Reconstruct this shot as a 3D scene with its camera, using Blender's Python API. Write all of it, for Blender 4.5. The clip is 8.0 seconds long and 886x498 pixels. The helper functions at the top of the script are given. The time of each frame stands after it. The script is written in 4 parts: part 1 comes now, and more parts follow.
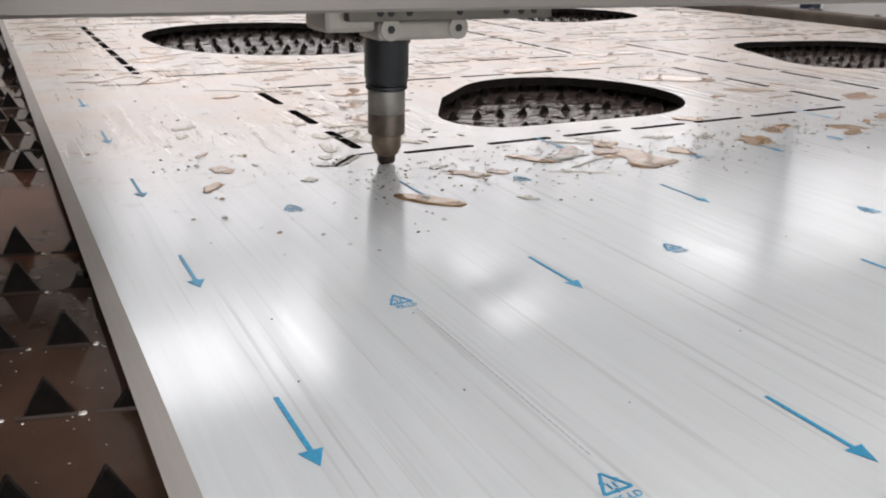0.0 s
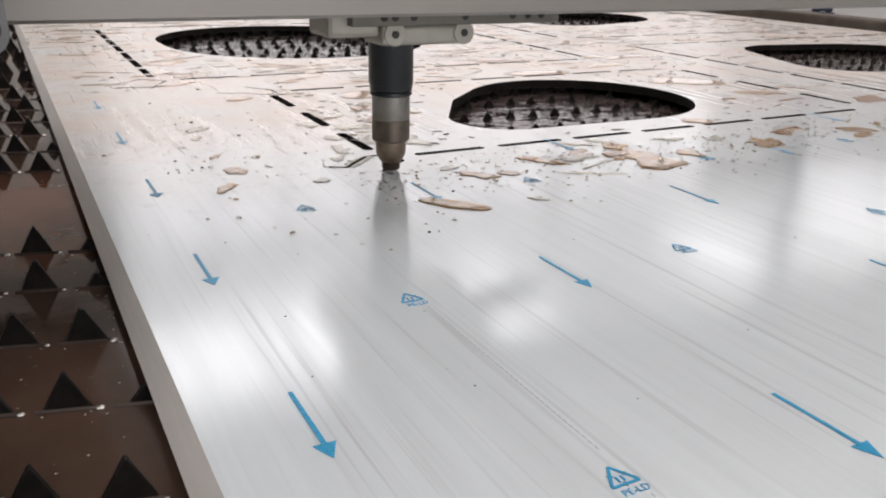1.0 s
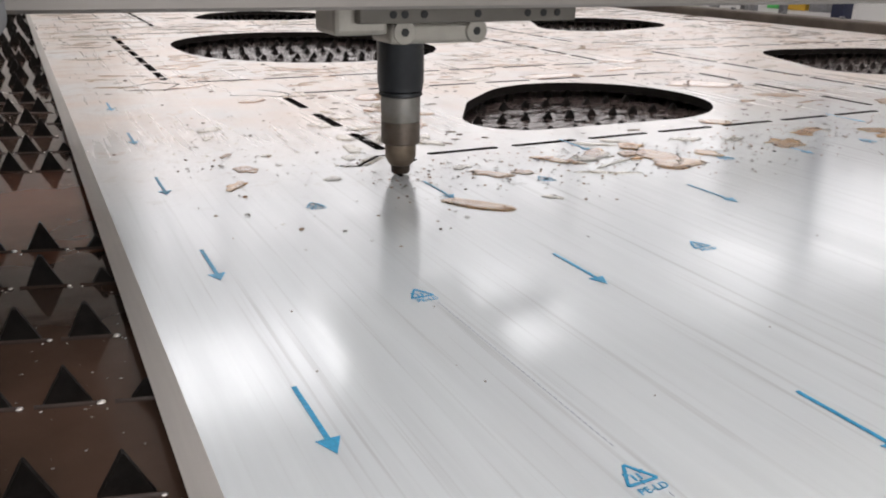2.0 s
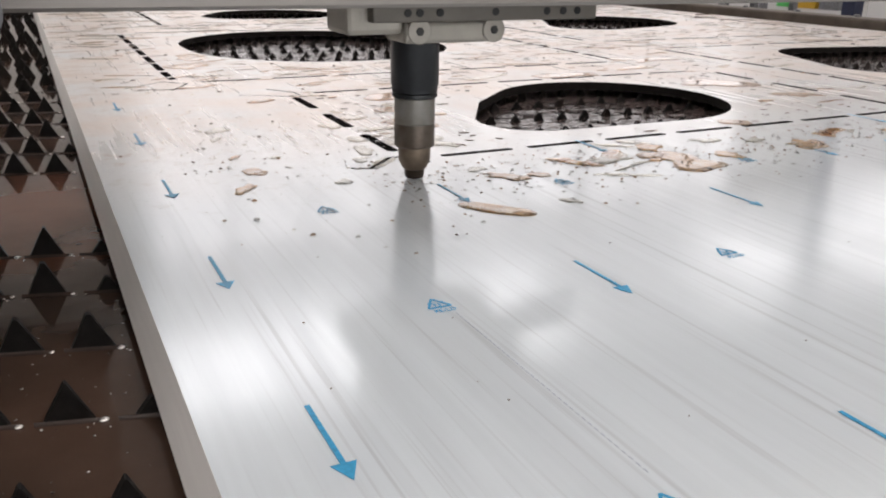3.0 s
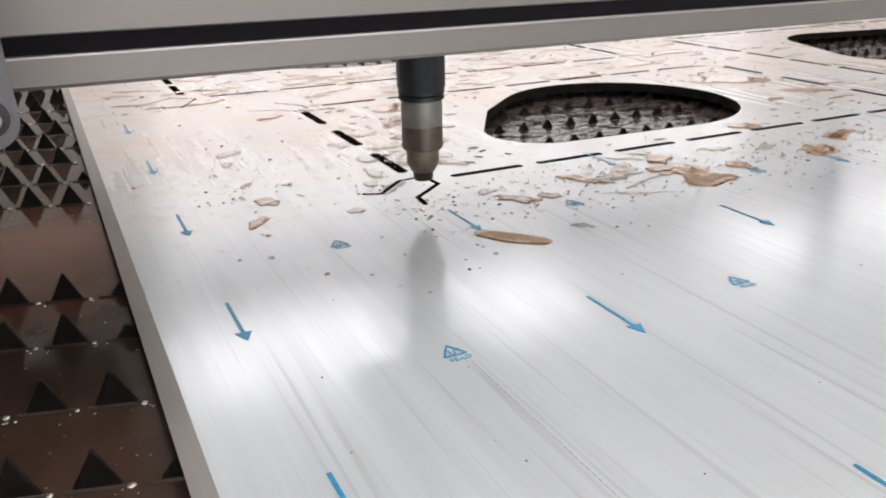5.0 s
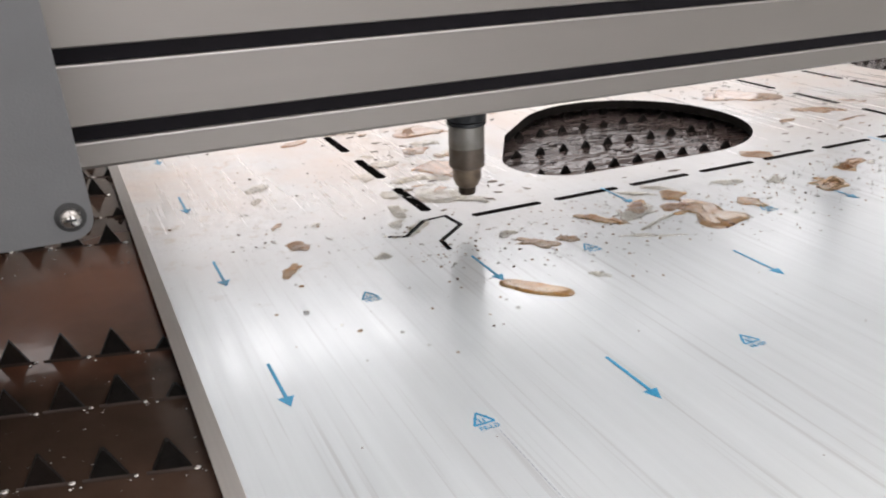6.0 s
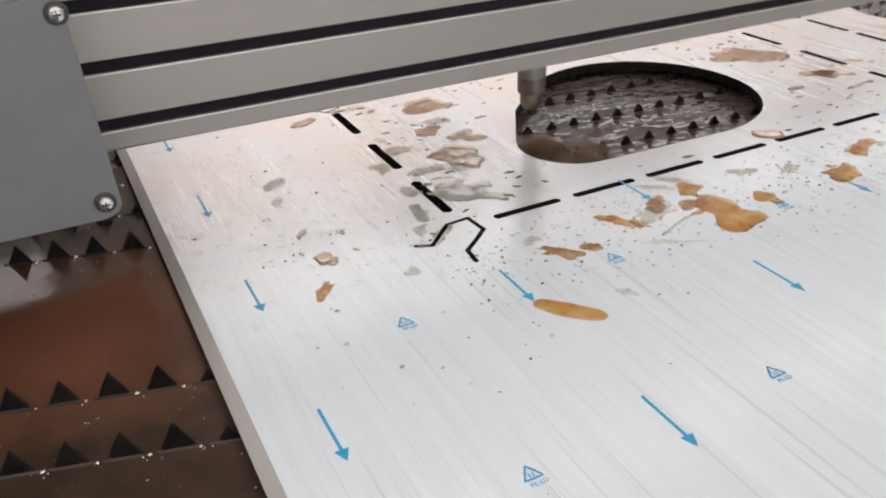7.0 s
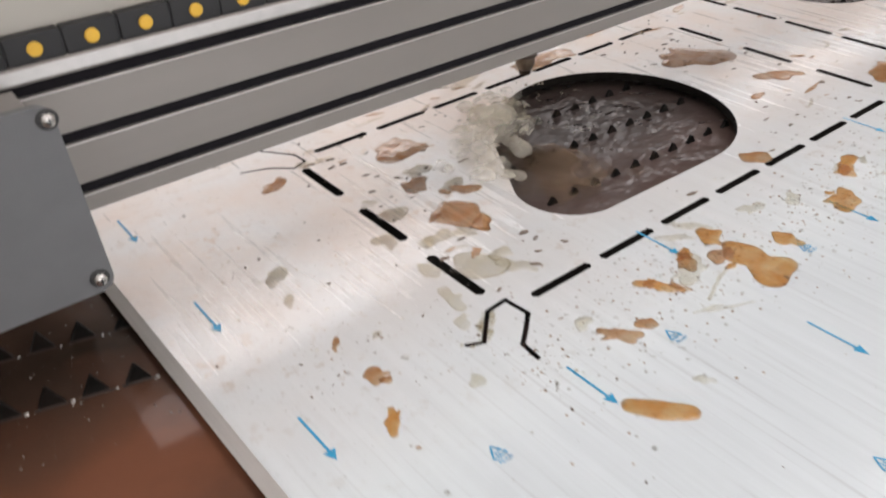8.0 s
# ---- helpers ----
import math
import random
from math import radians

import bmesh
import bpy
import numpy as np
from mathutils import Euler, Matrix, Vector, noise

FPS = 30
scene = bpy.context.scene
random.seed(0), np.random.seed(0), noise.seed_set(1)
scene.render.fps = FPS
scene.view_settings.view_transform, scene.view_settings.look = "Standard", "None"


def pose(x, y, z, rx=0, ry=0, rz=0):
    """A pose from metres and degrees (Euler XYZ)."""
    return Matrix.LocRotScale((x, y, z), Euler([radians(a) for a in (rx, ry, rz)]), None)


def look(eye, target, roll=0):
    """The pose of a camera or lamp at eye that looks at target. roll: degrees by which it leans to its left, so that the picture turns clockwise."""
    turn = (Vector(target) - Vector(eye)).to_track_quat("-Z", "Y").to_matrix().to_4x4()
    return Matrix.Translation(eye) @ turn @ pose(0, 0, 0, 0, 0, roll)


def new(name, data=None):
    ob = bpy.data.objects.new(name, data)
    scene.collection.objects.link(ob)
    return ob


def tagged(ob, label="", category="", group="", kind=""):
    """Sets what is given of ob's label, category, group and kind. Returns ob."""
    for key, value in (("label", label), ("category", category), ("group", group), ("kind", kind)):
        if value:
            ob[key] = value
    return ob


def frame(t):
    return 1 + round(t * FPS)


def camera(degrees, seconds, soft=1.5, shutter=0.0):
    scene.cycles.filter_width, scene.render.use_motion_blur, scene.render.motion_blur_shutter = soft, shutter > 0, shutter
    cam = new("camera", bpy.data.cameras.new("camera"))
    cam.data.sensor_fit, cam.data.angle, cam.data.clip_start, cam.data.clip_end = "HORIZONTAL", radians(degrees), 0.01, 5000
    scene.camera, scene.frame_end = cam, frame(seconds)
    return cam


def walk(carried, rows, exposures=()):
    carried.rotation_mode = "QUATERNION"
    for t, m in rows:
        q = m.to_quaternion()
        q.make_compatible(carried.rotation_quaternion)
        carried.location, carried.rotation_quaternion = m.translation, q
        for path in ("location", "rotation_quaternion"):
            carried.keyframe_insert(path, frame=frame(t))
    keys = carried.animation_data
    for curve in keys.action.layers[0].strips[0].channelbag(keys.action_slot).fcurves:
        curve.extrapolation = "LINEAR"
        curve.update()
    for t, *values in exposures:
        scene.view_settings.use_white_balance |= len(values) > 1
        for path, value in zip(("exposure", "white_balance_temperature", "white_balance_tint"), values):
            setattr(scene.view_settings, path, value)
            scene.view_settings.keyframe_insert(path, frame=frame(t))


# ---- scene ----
cam = camera(56.8, 8.0, soft=2.0, shutter=0.4)
PATH = [
    (0, (-0.092, -0.463, 1.099), (0.813, 1.175, 0.393), 1.5),
    (0.5, (-0.096, -0.465, 1.1), (0.803, 1.175, 0.39), 1.6),
    (1, (-0.096, -0.469, 1.099), (0.789, 1.183, 0.4), 1.4),
    (1.5, (-0.093, -0.47, 1.091), (0.774, 1.2, 0.414), 1.1),
    (3, (-0.085, -0.441, 1.084), (0.753, 1.243, 0.404), 1.0),
    (3.5, (-0.091, -0.441, 1.094), (0.739, 1.246, 0.412), 0.5),
    (4, (-0.09, -0.437, 1.114), (0.738, 1.251, 0.431), -0.1),
    (5.3, (-0.081, -0.433, 1.126), (0.717, 1.248, 0.393), -1.2),
    (5.5, (-0.084, -0.436, 1.144), (0.71, 1.245, 0.407), -1.3),
    (6, (-0.095, -0.437, 1.188), (0.677, 1.239, 0.416), -1.6),
    (6.5, (-0.11, -0.415, 1.238), (0.645, 1.218, 0.364), -1.9),
    (7, (-0.116, -0.388, 1.289), (0.645, 1.171, 0.294), -2.0),
    (7.5, (-0.153, -0.312, 1.32), (0.712, 1.131, 0.239), -2.3),
    (8, (-0.193, -0.192, 1.388), (0.813, 1.116, 0.258), -2.2),
]
walk(cam, [(t, look(eye, target, roll)) for t, eye, target, roll in PATH], exposures=[(0.0, 0.80, 6850, 16), (4.0, 0.88, 6850, 16), (6.0, 1.02, 6850, 16), (8.0, 1.06, 6850, 16)])

# ---------------------------------------------------------------- world, lights
world = bpy.data.worlds.new("sky")
scene.world = world
world.use_nodes = True
wn = world.node_tree
sky = wn.nodes.new("ShaderNodeTexSky")
sky.sky_type = "NISHITA"
sky.sun_disc = False
sky.sun_elevation, sky.sun_rotation = radians(38), radians(200)
wn.nodes["Background"].inputs["Strength"].default_value = 0.1
wn.links.new(sky.outputs[0], wn.nodes["Background"].inputs["Color"])
WINDOW_GLOW, SOUTH_FILL_GLOW, ROOF_GLOW = 0.94, 2.2, 1.38


TOP = 0.9            # upper face of the sheet
THICK = 0.013        # sheet thickness
WATER = 0.8765       # water level in the tank
TOOTH = 0.0356       # pitch of the teeth on a slat


# ---------------------------------------------------------------- small tools
def link_nodes(nt, a, b):
    nt.links.new(a, b)


def material(name, colour=(0.5, 0.5, 0.5), rough=0.5, metal=0.0, vary=0.12, scale=40.0, bump=0.0, bump_scale=200.0,
             stretch=(1, 1, 1), rough_vary=0.1, coat=0.0, second=None, second_scale=6.0, ior=1.5, dist=0.002):
    """Procedural surface: base colour varied at two scales, roughness variation and fine relief."""
    m = bpy.data.materials.new(name)
    m.use_nodes = True
    nt = m.node_tree
    b = nt.nodes["Principled BSDF"]
    b.inputs["Metallic"].default_value = metal
    b.inputs["IOR"].default_value = ior
    b.inputs["Coat Weight"].default_value = coat
    tc = nt.nodes.new("ShaderNodeTexCoord")
    mp = nt.nodes.new("ShaderNodeMapping")
    mp.inputs["Scale"].default_value = stretch
    link_nodes(nt, tc.outputs["Object"], mp.inputs["Vector"])
    n1 = nt.nodes.new("ShaderNodeTexNoise")
    n1.inputs["Scale"].default_value, n1.inputs["Detail"].default_value = scale, 6
    n2 = nt.nodes.new("ShaderNodeTexNoise")
    n2.inputs["Scale"].default_value, n2.inputs["Detail"].default_value = second_scale, 4
    for n in (n1, n2):
        link_nodes(nt, mp.outputs["Vector"], n.inputs["Vector"])
    ramp = nt.nodes.new("ShaderNodeValToRGB")
    lo = [max(c * (1 - vary), 0) for c in colour]
    hi = [min(c * (1 + vary), 1) for c in colour]
    ramp.color_ramp.elements[0].color, ramp.color_ramp.elements[1].color = (*lo, 1), (*hi, 1)
    ramp.color_ramp.elements[0].position, ramp.color_ramp.elements[1].position = 0.3, 0.7
    link_nodes(nt, n1.outputs["Fac"], ramp.inputs["Fac"])
    mix = nt.nodes.new("ShaderNodeMixRGB")
    mix.inputs["Color2"].default_value = (*(second or lo), 1)
    r2 = nt.nodes.new("ShaderNodeMapRange")
    r2.inputs["From Min"].default_value, r2.inputs["From Max"].default_value = 0.45, 0.75
    r2.inputs["To Max"].default_value = 0.75 if second else 0.5
    link_nodes(nt, n2.outputs["Fac"], r2.inputs["Value"])
    link_nodes(nt, r2.outputs["Result"], mix.inputs["Fac"])
    link_nodes(nt, ramp.outputs["Color"], mix.inputs["Color1"])
    link_nodes(nt, mix.outputs["Color"], b.inputs["Base Color"])
    rr = nt.nodes.new("ShaderNodeMapRange")
    rr.inputs["To Min"].default_value, rr.inputs["To Max"].default_value = max(rough - rough_vary, 0.01), min(rough + rough_vary, 1)
    link_nodes(nt, n1.outputs["Fac"], rr.inputs["Value"])
    link_nodes(nt, rr.outputs["Result"], b.inputs["Roughness"])
    if bump:
        nb = nt.nodes.new("ShaderNodeTexNoise")
        nb.inputs["Scale"].default_value, nb.inputs["Detail"].default_value = bump_scale, 5
        link_nodes(nt, mp.outputs["Vector"], nb.inputs["Vector"])
        bp = nt.nodes.new("ShaderNodeBump")
        bp.inputs["Strength"].default_value, bp.inputs["Distance"].default_value = bump, dist
        link_nodes(nt, nb.outputs["Fac"], bp.inputs["Height"])
        link_nodes(nt, bp.outputs["Normal"], b.inputs["Normal"])
    return m


def glow(name, colour, strength):
    m = bpy.data.materials.new(name)
    m.use_nodes = True
    nt = m.node_tree
    nt.nodes.remove(nt.nodes["Principled BSDF"])
    e = nt.nodes.new("ShaderNodeEmission")
    e.inputs["Color"].default_value, e.inputs["Strength"].default_value = (*colour, 1), strength
    nt.links.new(e.outputs[0], nt.nodes["Material Output"].inputs["Surface"])
    return m


def liquid(name, tint, gloss=0.08, rough=0.04, body=0.0, body_colour=(0.5, 0.3, 0.1), bump=0.22, patchy=False):
    """Thin coloured liquid: light passes tinted, the surface shines."""
    m = bpy.data.materials.new(name)
    m.use_nodes = True
    nt = m.node_tree
    nt.nodes.remove(nt.nodes["Principled BSDF"])
    tr = nt.nodes.new("ShaderNodeBsdfTransparent")
    df = nt.nodes.new("ShaderNodeBsdfDiffuse")
    gl = nt.nodes.new("ShaderNodeBsdfGlossy")
    tc = nt.nodes.new("ShaderNodeTexCoord")
    nz = nt.nodes.new("ShaderNodeTexNoise")
    nz.inputs["Scale"].default_value, nz.inputs["Detail"].default_value = 48, 4
    nt.links.new(tc.outputs["Object"], nz.inputs["Vector"])
    cr = nt.nodes.new("ShaderNodeValToRGB")
    cr.color_ramp.elements[0].position, cr.color_ramp.elements[1].position = 0.3, 0.72
    cr.color_ramp.elements[0].color = (*[c ** 1.7 for c in tint], 1)
    cr.color_ramp.elements[1].color = (*[c ** 0.3 for c in tint], 1)
    nt.links.new(nz.outputs["Fac"], cr.inputs["Fac"])
    nt.links.new(cr.outputs["Color"], tr.inputs["Color"])
    df.inputs["Color"].default_value = (*body_colour, 1)
    gl.inputs["Roughness"].default_value = rough
    gl.inputs["Color"].default_value = (0.95, 0.95, 0.95, 1)
    bp = nt.nodes.new("ShaderNodeBump")
    bp.inputs["Strength"].default_value, bp.inputs["Distance"].default_value = bump, 0.001
    nt.links.new(nz.outputs["Fac"], bp.inputs["Height"])
    nt.links.new(bp.outputs["Normal"], gl.inputs["Normal"])
    m1, m2 = nt.nodes.new("ShaderNodeMixShader"), nt.nodes.new("ShaderNodeMixShader")
    fr = nt.nodes.new("ShaderNodeFresnel")
    fr.inputs["IOR"].default_value = 1.35
    ad = nt.nodes.new("ShaderNodeMath")
    ad.inputs[1].default_value = gloss
    nt.links.new(fr.outputs[0], ad.inputs[0])
    m1.inputs["Fac"].default_value = body
    if patchy:
        pr = nt.nodes.new("ShaderNodeMapRange")
        pr.inputs["From Min"].default_value, pr.inputs["From Max"].default_value, pr.inputs["To Max"].default_value = 0.38, 0.66, body * 2
        nt.links.new(nz.outputs["Fac"], pr.inputs["Value"])
        nt.links.new(pr.outputs["Result"], m1.inputs["Fac"])
    nt.links.new(tr.outputs[0], m1.inputs[1])
    nt.links.new(df.outputs[0], m1.inputs[2])
    nt.links.new(ad.outputs[0], m2.inputs["Fac"])
    nt.links.new(m1.outputs[0], m2.inputs[1])
    nt.links.new(gl.outputs[0], m2.inputs[2])
    nt.links.new(m2.outputs[0], nt.nodes["Material Output"].inputs["Surface"])
    return m


def mist(name, colour, body):
    """Thin water mist and foam: each layer lets most of the light through."""
    m = bpy.data.materials.new(name)
    m.use_nodes = True
    nt = m.node_tree
    nt.nodes.remove(nt.nodes["Principled BSDF"])
    tr, df, tl = nt.nodes.new("ShaderNodeBsdfTransparent"), nt.nodes.new("ShaderNodeBsdfDiffuse"), nt.nodes.new("ShaderNodeBsdfTranslucent")
    df.inputs["Color"].default_value = tl.inputs["Color"].default_value = (*colour, 1)
    tc, nz, mr = nt.nodes.new("ShaderNodeTexCoord"), nt.nodes.new("ShaderNodeTexNoise"), nt.nodes.new("ShaderNodeMapRange")
    nz.inputs["Scale"].default_value, nz.inputs["Detail"].default_value = 26, 3
    mr.inputs["From Min"].default_value, mr.inputs["From Max"].default_value, mr.inputs["To Max"].default_value = 0.28, 0.78, body * 2.2
    nt.links.new(tc.outputs["Object"], nz.inputs["Vector"])
    nt.links.new(nz.outputs["Fac"], mr.inputs["Value"])
    a, c = nt.nodes.new("ShaderNodeMixShader"), nt.nodes.new("ShaderNodeMixShader")
    a.inputs["Fac"].default_value = 0.5
    nt.links.new(df.outputs[0], a.inputs[1])
    nt.links.new(tl.outputs[0], a.inputs[2])
    nt.links.new(mr.outputs["Result"], c.inputs["Fac"])
    nt.links.new(tr.outputs[0], c.inputs[1])
    nt.links.new(a.outputs[0], c.inputs[2])
    nt.links.new(c.outputs[0], nt.nodes["Material Output"].inputs["Surface"])
    return m


def film_sheet():
    """Brushed sheet under a milky protective film: long streaks, dull gloss, burnt brown spatter round the cut parts."""
    m = bpy.data.materials.new("film_covered_steel")
    m.use_nodes = True
    nt = m.node_tree
    b = nt.nodes["Principled BSDF"]
    tc = nt.nodes.new("ShaderNodeTexCoord")

    def noise_at(scale, stretch, detail=5, rough=0.55):
        mp = nt.nodes.new("ShaderNodeMapping")
        mp.inputs["Scale"].default_value = stretch
        nz = nt.nodes.new("ShaderNodeTexNoise")
        nz.inputs["Scale"].default_value, nz.inputs["Detail"].default_value, nz.inputs["Roughness"].default_value = scale, detail, rough
        nt.links.new(tc.outputs["Object"], mp.inputs["Vector"])
        nt.links.new(mp.outputs["Vector"], nz.inputs["Vector"])
        return nz.outputs["Fac"]

    def span(value, a, c, lo, hi):
        r = nt.nodes.new("ShaderNodeMapRange")
        for key, v in (("From Min", a), ("From Max", c), ("To Min", lo), ("To Max", hi)):
            r.inputs[key].default_value = v
        nt.links.new(value, r.inputs["Value"])
        return r.outputs["Result"]

    def mixed(fac, c1, c2):
        mx = nt.nodes.new("ShaderNodeMixRGB")
        nt.links.new(fac, mx.inputs["Fac"])
        for key, c in (("Color1", c1), ("Color2", c2)):
            if isinstance(c, tuple):
                mx.inputs[key].default_value = (*c, 1)
            else:
                nt.links.new(c, mx.inputs[key])
        return mx.outputs["Color"]

    def times(a, c):
        mm = nt.nodes.new("ShaderNodeMath")
        mm.operation = "MULTIPLY"
        nt.links.new(a, mm.inputs[0])
        nt.links.new(c, mm.inputs[1])
        return mm.outputs[0]

    streak = noise_at(34, (2.2, 0.09, 1), 7, 0.66)
    broad = noise_at(9, (2.0, 0.12, 1), 4)
    cloud = noise_at(5, (1, 1, 1), 4)
    spots = noise_at(46, (1.0, 0.8, 1), 6, 0.62)
    fine = noise_at(170, (1, 1, 1), 3)
    sep = nt.nodes.new("ShaderNodeSeparateXYZ")
    nt.links.new(tc.outputs["Object"], sep.inputs[0])
    dist = nt.nodes.new("ShaderNodeVectorMath")                  # the plate round the first hole is rinsed clean
    dist.operation = "DISTANCE"
    dist.inputs[1].default_value = (0.585, 0.445, 0.0)
    nt.links.new(tc.outputs["Object"], dist.inputs[0])
    rinsed = span(dist.outputs["Value"], 0.21, 0.28, 0.15, 1.0)
    used = times(span(sep.outputs["Y"], 0.12, 0.36, 0.0, 1.0), rinsed)   # worked part of the sheet
    far = span(sep.outputs["Y"], 0.6, 1.0, 0.0, 1.0)
    c = mixed(span(streak, 0.35, 0.7, 0, 1), STREAK_LIGHT, STREAK_DARK)
    c = mixed(span(broad, 0.5, 0.75, 0, 0.22), c, (0.64, 0.68, 0.71))
    thin = noise_at(60, (3.4, 0.05, 1), 3, 0.6)
    c = mixed(times(span(thin, 0.56, 0.68, 0, 0.46), times(span(cloud, 0.38, 0.55, 0.25, 1), span(sep.outputs["Y"], 0.05, 0.30, 1.0, 0.25))), c, (0.52, 0.53, 0.55))
    c = mixed(times(span(spots, 0.56, 0.64, 0, 0.6), times(used, span(cloud, 0.40, 0.60, 0, 1))), c, (0.40, 0.27, 0.17))
    c = mixed(times(span(fine, 0.66, 0.70, 0, 0.6), used), c, (0.16, 0.13, 0.11))
    c = mixed(times(span(noise_at(24, (0.5, 1.4, 1), 7, 0.68), 0.51, 0.60, 0, 0.75), far), c, (0.36, 0.26, 0.195))
    c = mixed(times(span(noise_at(7, (1, 1, 1), 5), 0.3, 0.6, 0.28, 0.78), span(sep.outputs["Y"], 0.15, 0.5, 0.0, 1.0)), c, (0.80, 0.665, 0.58))
    nt.links.new(c, b.inputs["Base Color"])
    b.inputs["Metallic"].default_value = SHEET_METAL
    b.inputs["IOR"].default_value = 1.5
    dull = nt.nodes.new("ShaderNodeMath")                        # the worked part is dulled by residue
    nt.links.new(span(streak, 0.3, 0.75, SHEET_ROUGH - 0.035, SHEET_ROUGH + 0.12), dull.inputs[0])
    nt.links.new(span(sep.outputs["Y"], 0.10, 0.5, 0.0, 0.16), dull.inputs[1])
    nt.links.new(dull.outputs[0], b.inputs["Roughness"])
    bp = nt.nodes.new("ShaderNodeBump")
    bp.inputs["Strength"].default_value, bp.inputs["Distance"].default_value = 0.14, 0.0006
    nt.links.new(streak, bp.inputs["Height"])
    bq = nt.nodes.new("ShaderNodeBump")
    bq.inputs["Strength"].default_value, bq.inputs["Distance"].default_value = 0.36, 0.0016
    nt.links.new(times(noise_at(60, (0.7, 1, 1), 4), used), bq.inputs["Height"])
    nt.links.new(bp.outputs["Normal"], bq.inputs["Normal"])
    nt.links.new(bq.outputs["Normal"], b.inputs["Normal"])
    return m


def tank_water():
    """Murky brown water: nearly still in the open strip, ruffled where the cutting gas blows under the sheet."""
    m = bpy.data.materials.new("murky_brown_water")
    m.use_nodes = True
    nt = m.node_tree
    b = nt.nodes["Principled BSDF"]
    tc = nt.nodes.new("ShaderNodeTexCoord")
    n1 = nt.nodes.new("ShaderNodeTexNoise")
    n1.inputs["Scale"].default_value, n1.inputs["Detail"].default_value = 9, 5
    n2 = nt.nodes.new("ShaderNodeTexNoise")
    n2.inputs["Scale"].default_value, n2.inputs["Detail"].default_value = 14, 3
    n3 = nt.nodes.new("ShaderNodeTexNoise")
    n3.inputs["Scale"].default_value, n3.inputs["Detail"].default_value = 26, 2
    for n in (n1, n2):
        nt.links.new(tc.outputs["Object"], n.inputs["Vector"])
    cr = nt.nodes.new("ShaderNodeValToRGB")
    cr.color_ramp.elements[0].color, cr.color_ramp.elements[1].color = (0.040, 0.027, 0.020, 1), (0.084, 0.051, 0.037, 1)
    cr.color_ramp.elements[0].position, cr.color_ramp.elements[1].position = 0.35, 0.68
    nt.links.new(n1.outputs["Fac"], cr.inputs["Fac"])
    b.inputs["Roughness"].default_value, b.inputs["IOR"].default_value = 0.09, 1.33
    sep = nt.nodes.new("ShaderNodeSeparateXYZ")
    nt.links.new(tc.outputs["Object"], sep.inputs[0])
    mr = nt.nodes.new("ShaderNodeMapRange")
    for key, v in (("From Min", -0.03), ("From Max", 0.2), ("To Min", 0.0), ("To Max", 0.85)):
        mr.inputs[key].default_value = v
    nt.links.new(sep.outputs["X"], mr.inputs["Value"])
    mx = nt.nodes.new("ShaderNodeMixRGB")
    mx.inputs["Color2"].default_value = (0.080, 0.063, 0.060, 1)
    nt.links.new(mr.outputs["Result"], mx.inputs["Fac"])
    gap_tone = nt.nodes.new("ShaderNodeMixRGB")                       # redder, lighter brown across the gap where slats are missing
    gap_tone.inputs["Color2"].default_value = (0.19, 0.078, 0.046, 1)
    edge_a, edge_b, prod = nt.nodes.new("ShaderNodeMapRange"), nt.nodes.new("ShaderNodeMapRange"), nt.nodes.new("ShaderNodeMath")
    wob = nt.nodes.new("ShaderNodeMath")
    wob.operation, prod.operation = "MULTIPLY_ADD", "MULTIPLY"
    wob.inputs[1].default_value, wob.inputs[2].default_value = 0.22, -0.11
    nt.links.new(n1.outputs["Fac"], wob.inputs[0])
    shifted = nt.nodes.new("ShaderNodeMath")
    nt.links.new(sep.outputs["Y"], shifted.inputs[0])
    nt.links.new(wob.outputs[0], shifted.inputs[1])
    for node, lo, hi in ((edge_a, 0.11, 0.27), (edge_b, 0.46, 0.34)):
        node.inputs["From Min"].default_value, node.inputs["From Max"].default_value = lo, hi
        nt.links.new(shifted.outputs[0], node.inputs["Value"])
    nt.links.new(edge_a.outputs["Result"], prod.inputs[0])
    nt.links.new(edge_b.outputs["Result"], prod.inputs[1])
    nt.links.new(prod.outputs[0], gap_tone.inputs["Fac"])
    nt.links.new(cr.outputs["Color"], gap_tone.inputs["Color1"])
    nt.links.new(gap_tone.outputs["Color"], mx.inputs["Color1"])
    nt.links.new(mx.outputs["Color"], b.inputs["Base Color"])
    mp = nt.nodes.new("ShaderNodeMapping")
    mp.inputs["Scale"].default_value = (0.8, 1.2, 1)
    nt.links.new(tc.outputs["Object"], mp.inputs["Vector"])
    nt.links.new(mp.outputs["Vector"], n3.inputs["Vector"])
    b1, b2 = nt.nodes.new("ShaderNodeBump"), nt.nodes.new("ShaderNodeBump")
    b1.inputs["Strength"].default_value, b1.inputs["Distance"].default_value = 0.18, 0.004
    b2.inputs["Distance"].default_value = 0.009
    nt.links.new(n2.outputs["Fac"], b1.inputs["Height"])
    nt.links.new(n3.outputs["Fac"], b2.inputs["Height"])
    nt.links.new(mr.outputs["Result"], b2.inputs["Strength"])
    nt.links.new(b1.outputs["Normal"], b2.inputs["Normal"])
    nt.links.new(b2.outputs["Normal"], b.inputs["Normal"])
    return m


STREAK_LIGHT, STREAK_DARK = (0.835, 0.895, 0.925), (0.765, 0.822, 0.852)
SHEET_METAL, SHEET_ROUGH = 0.27, 0.115

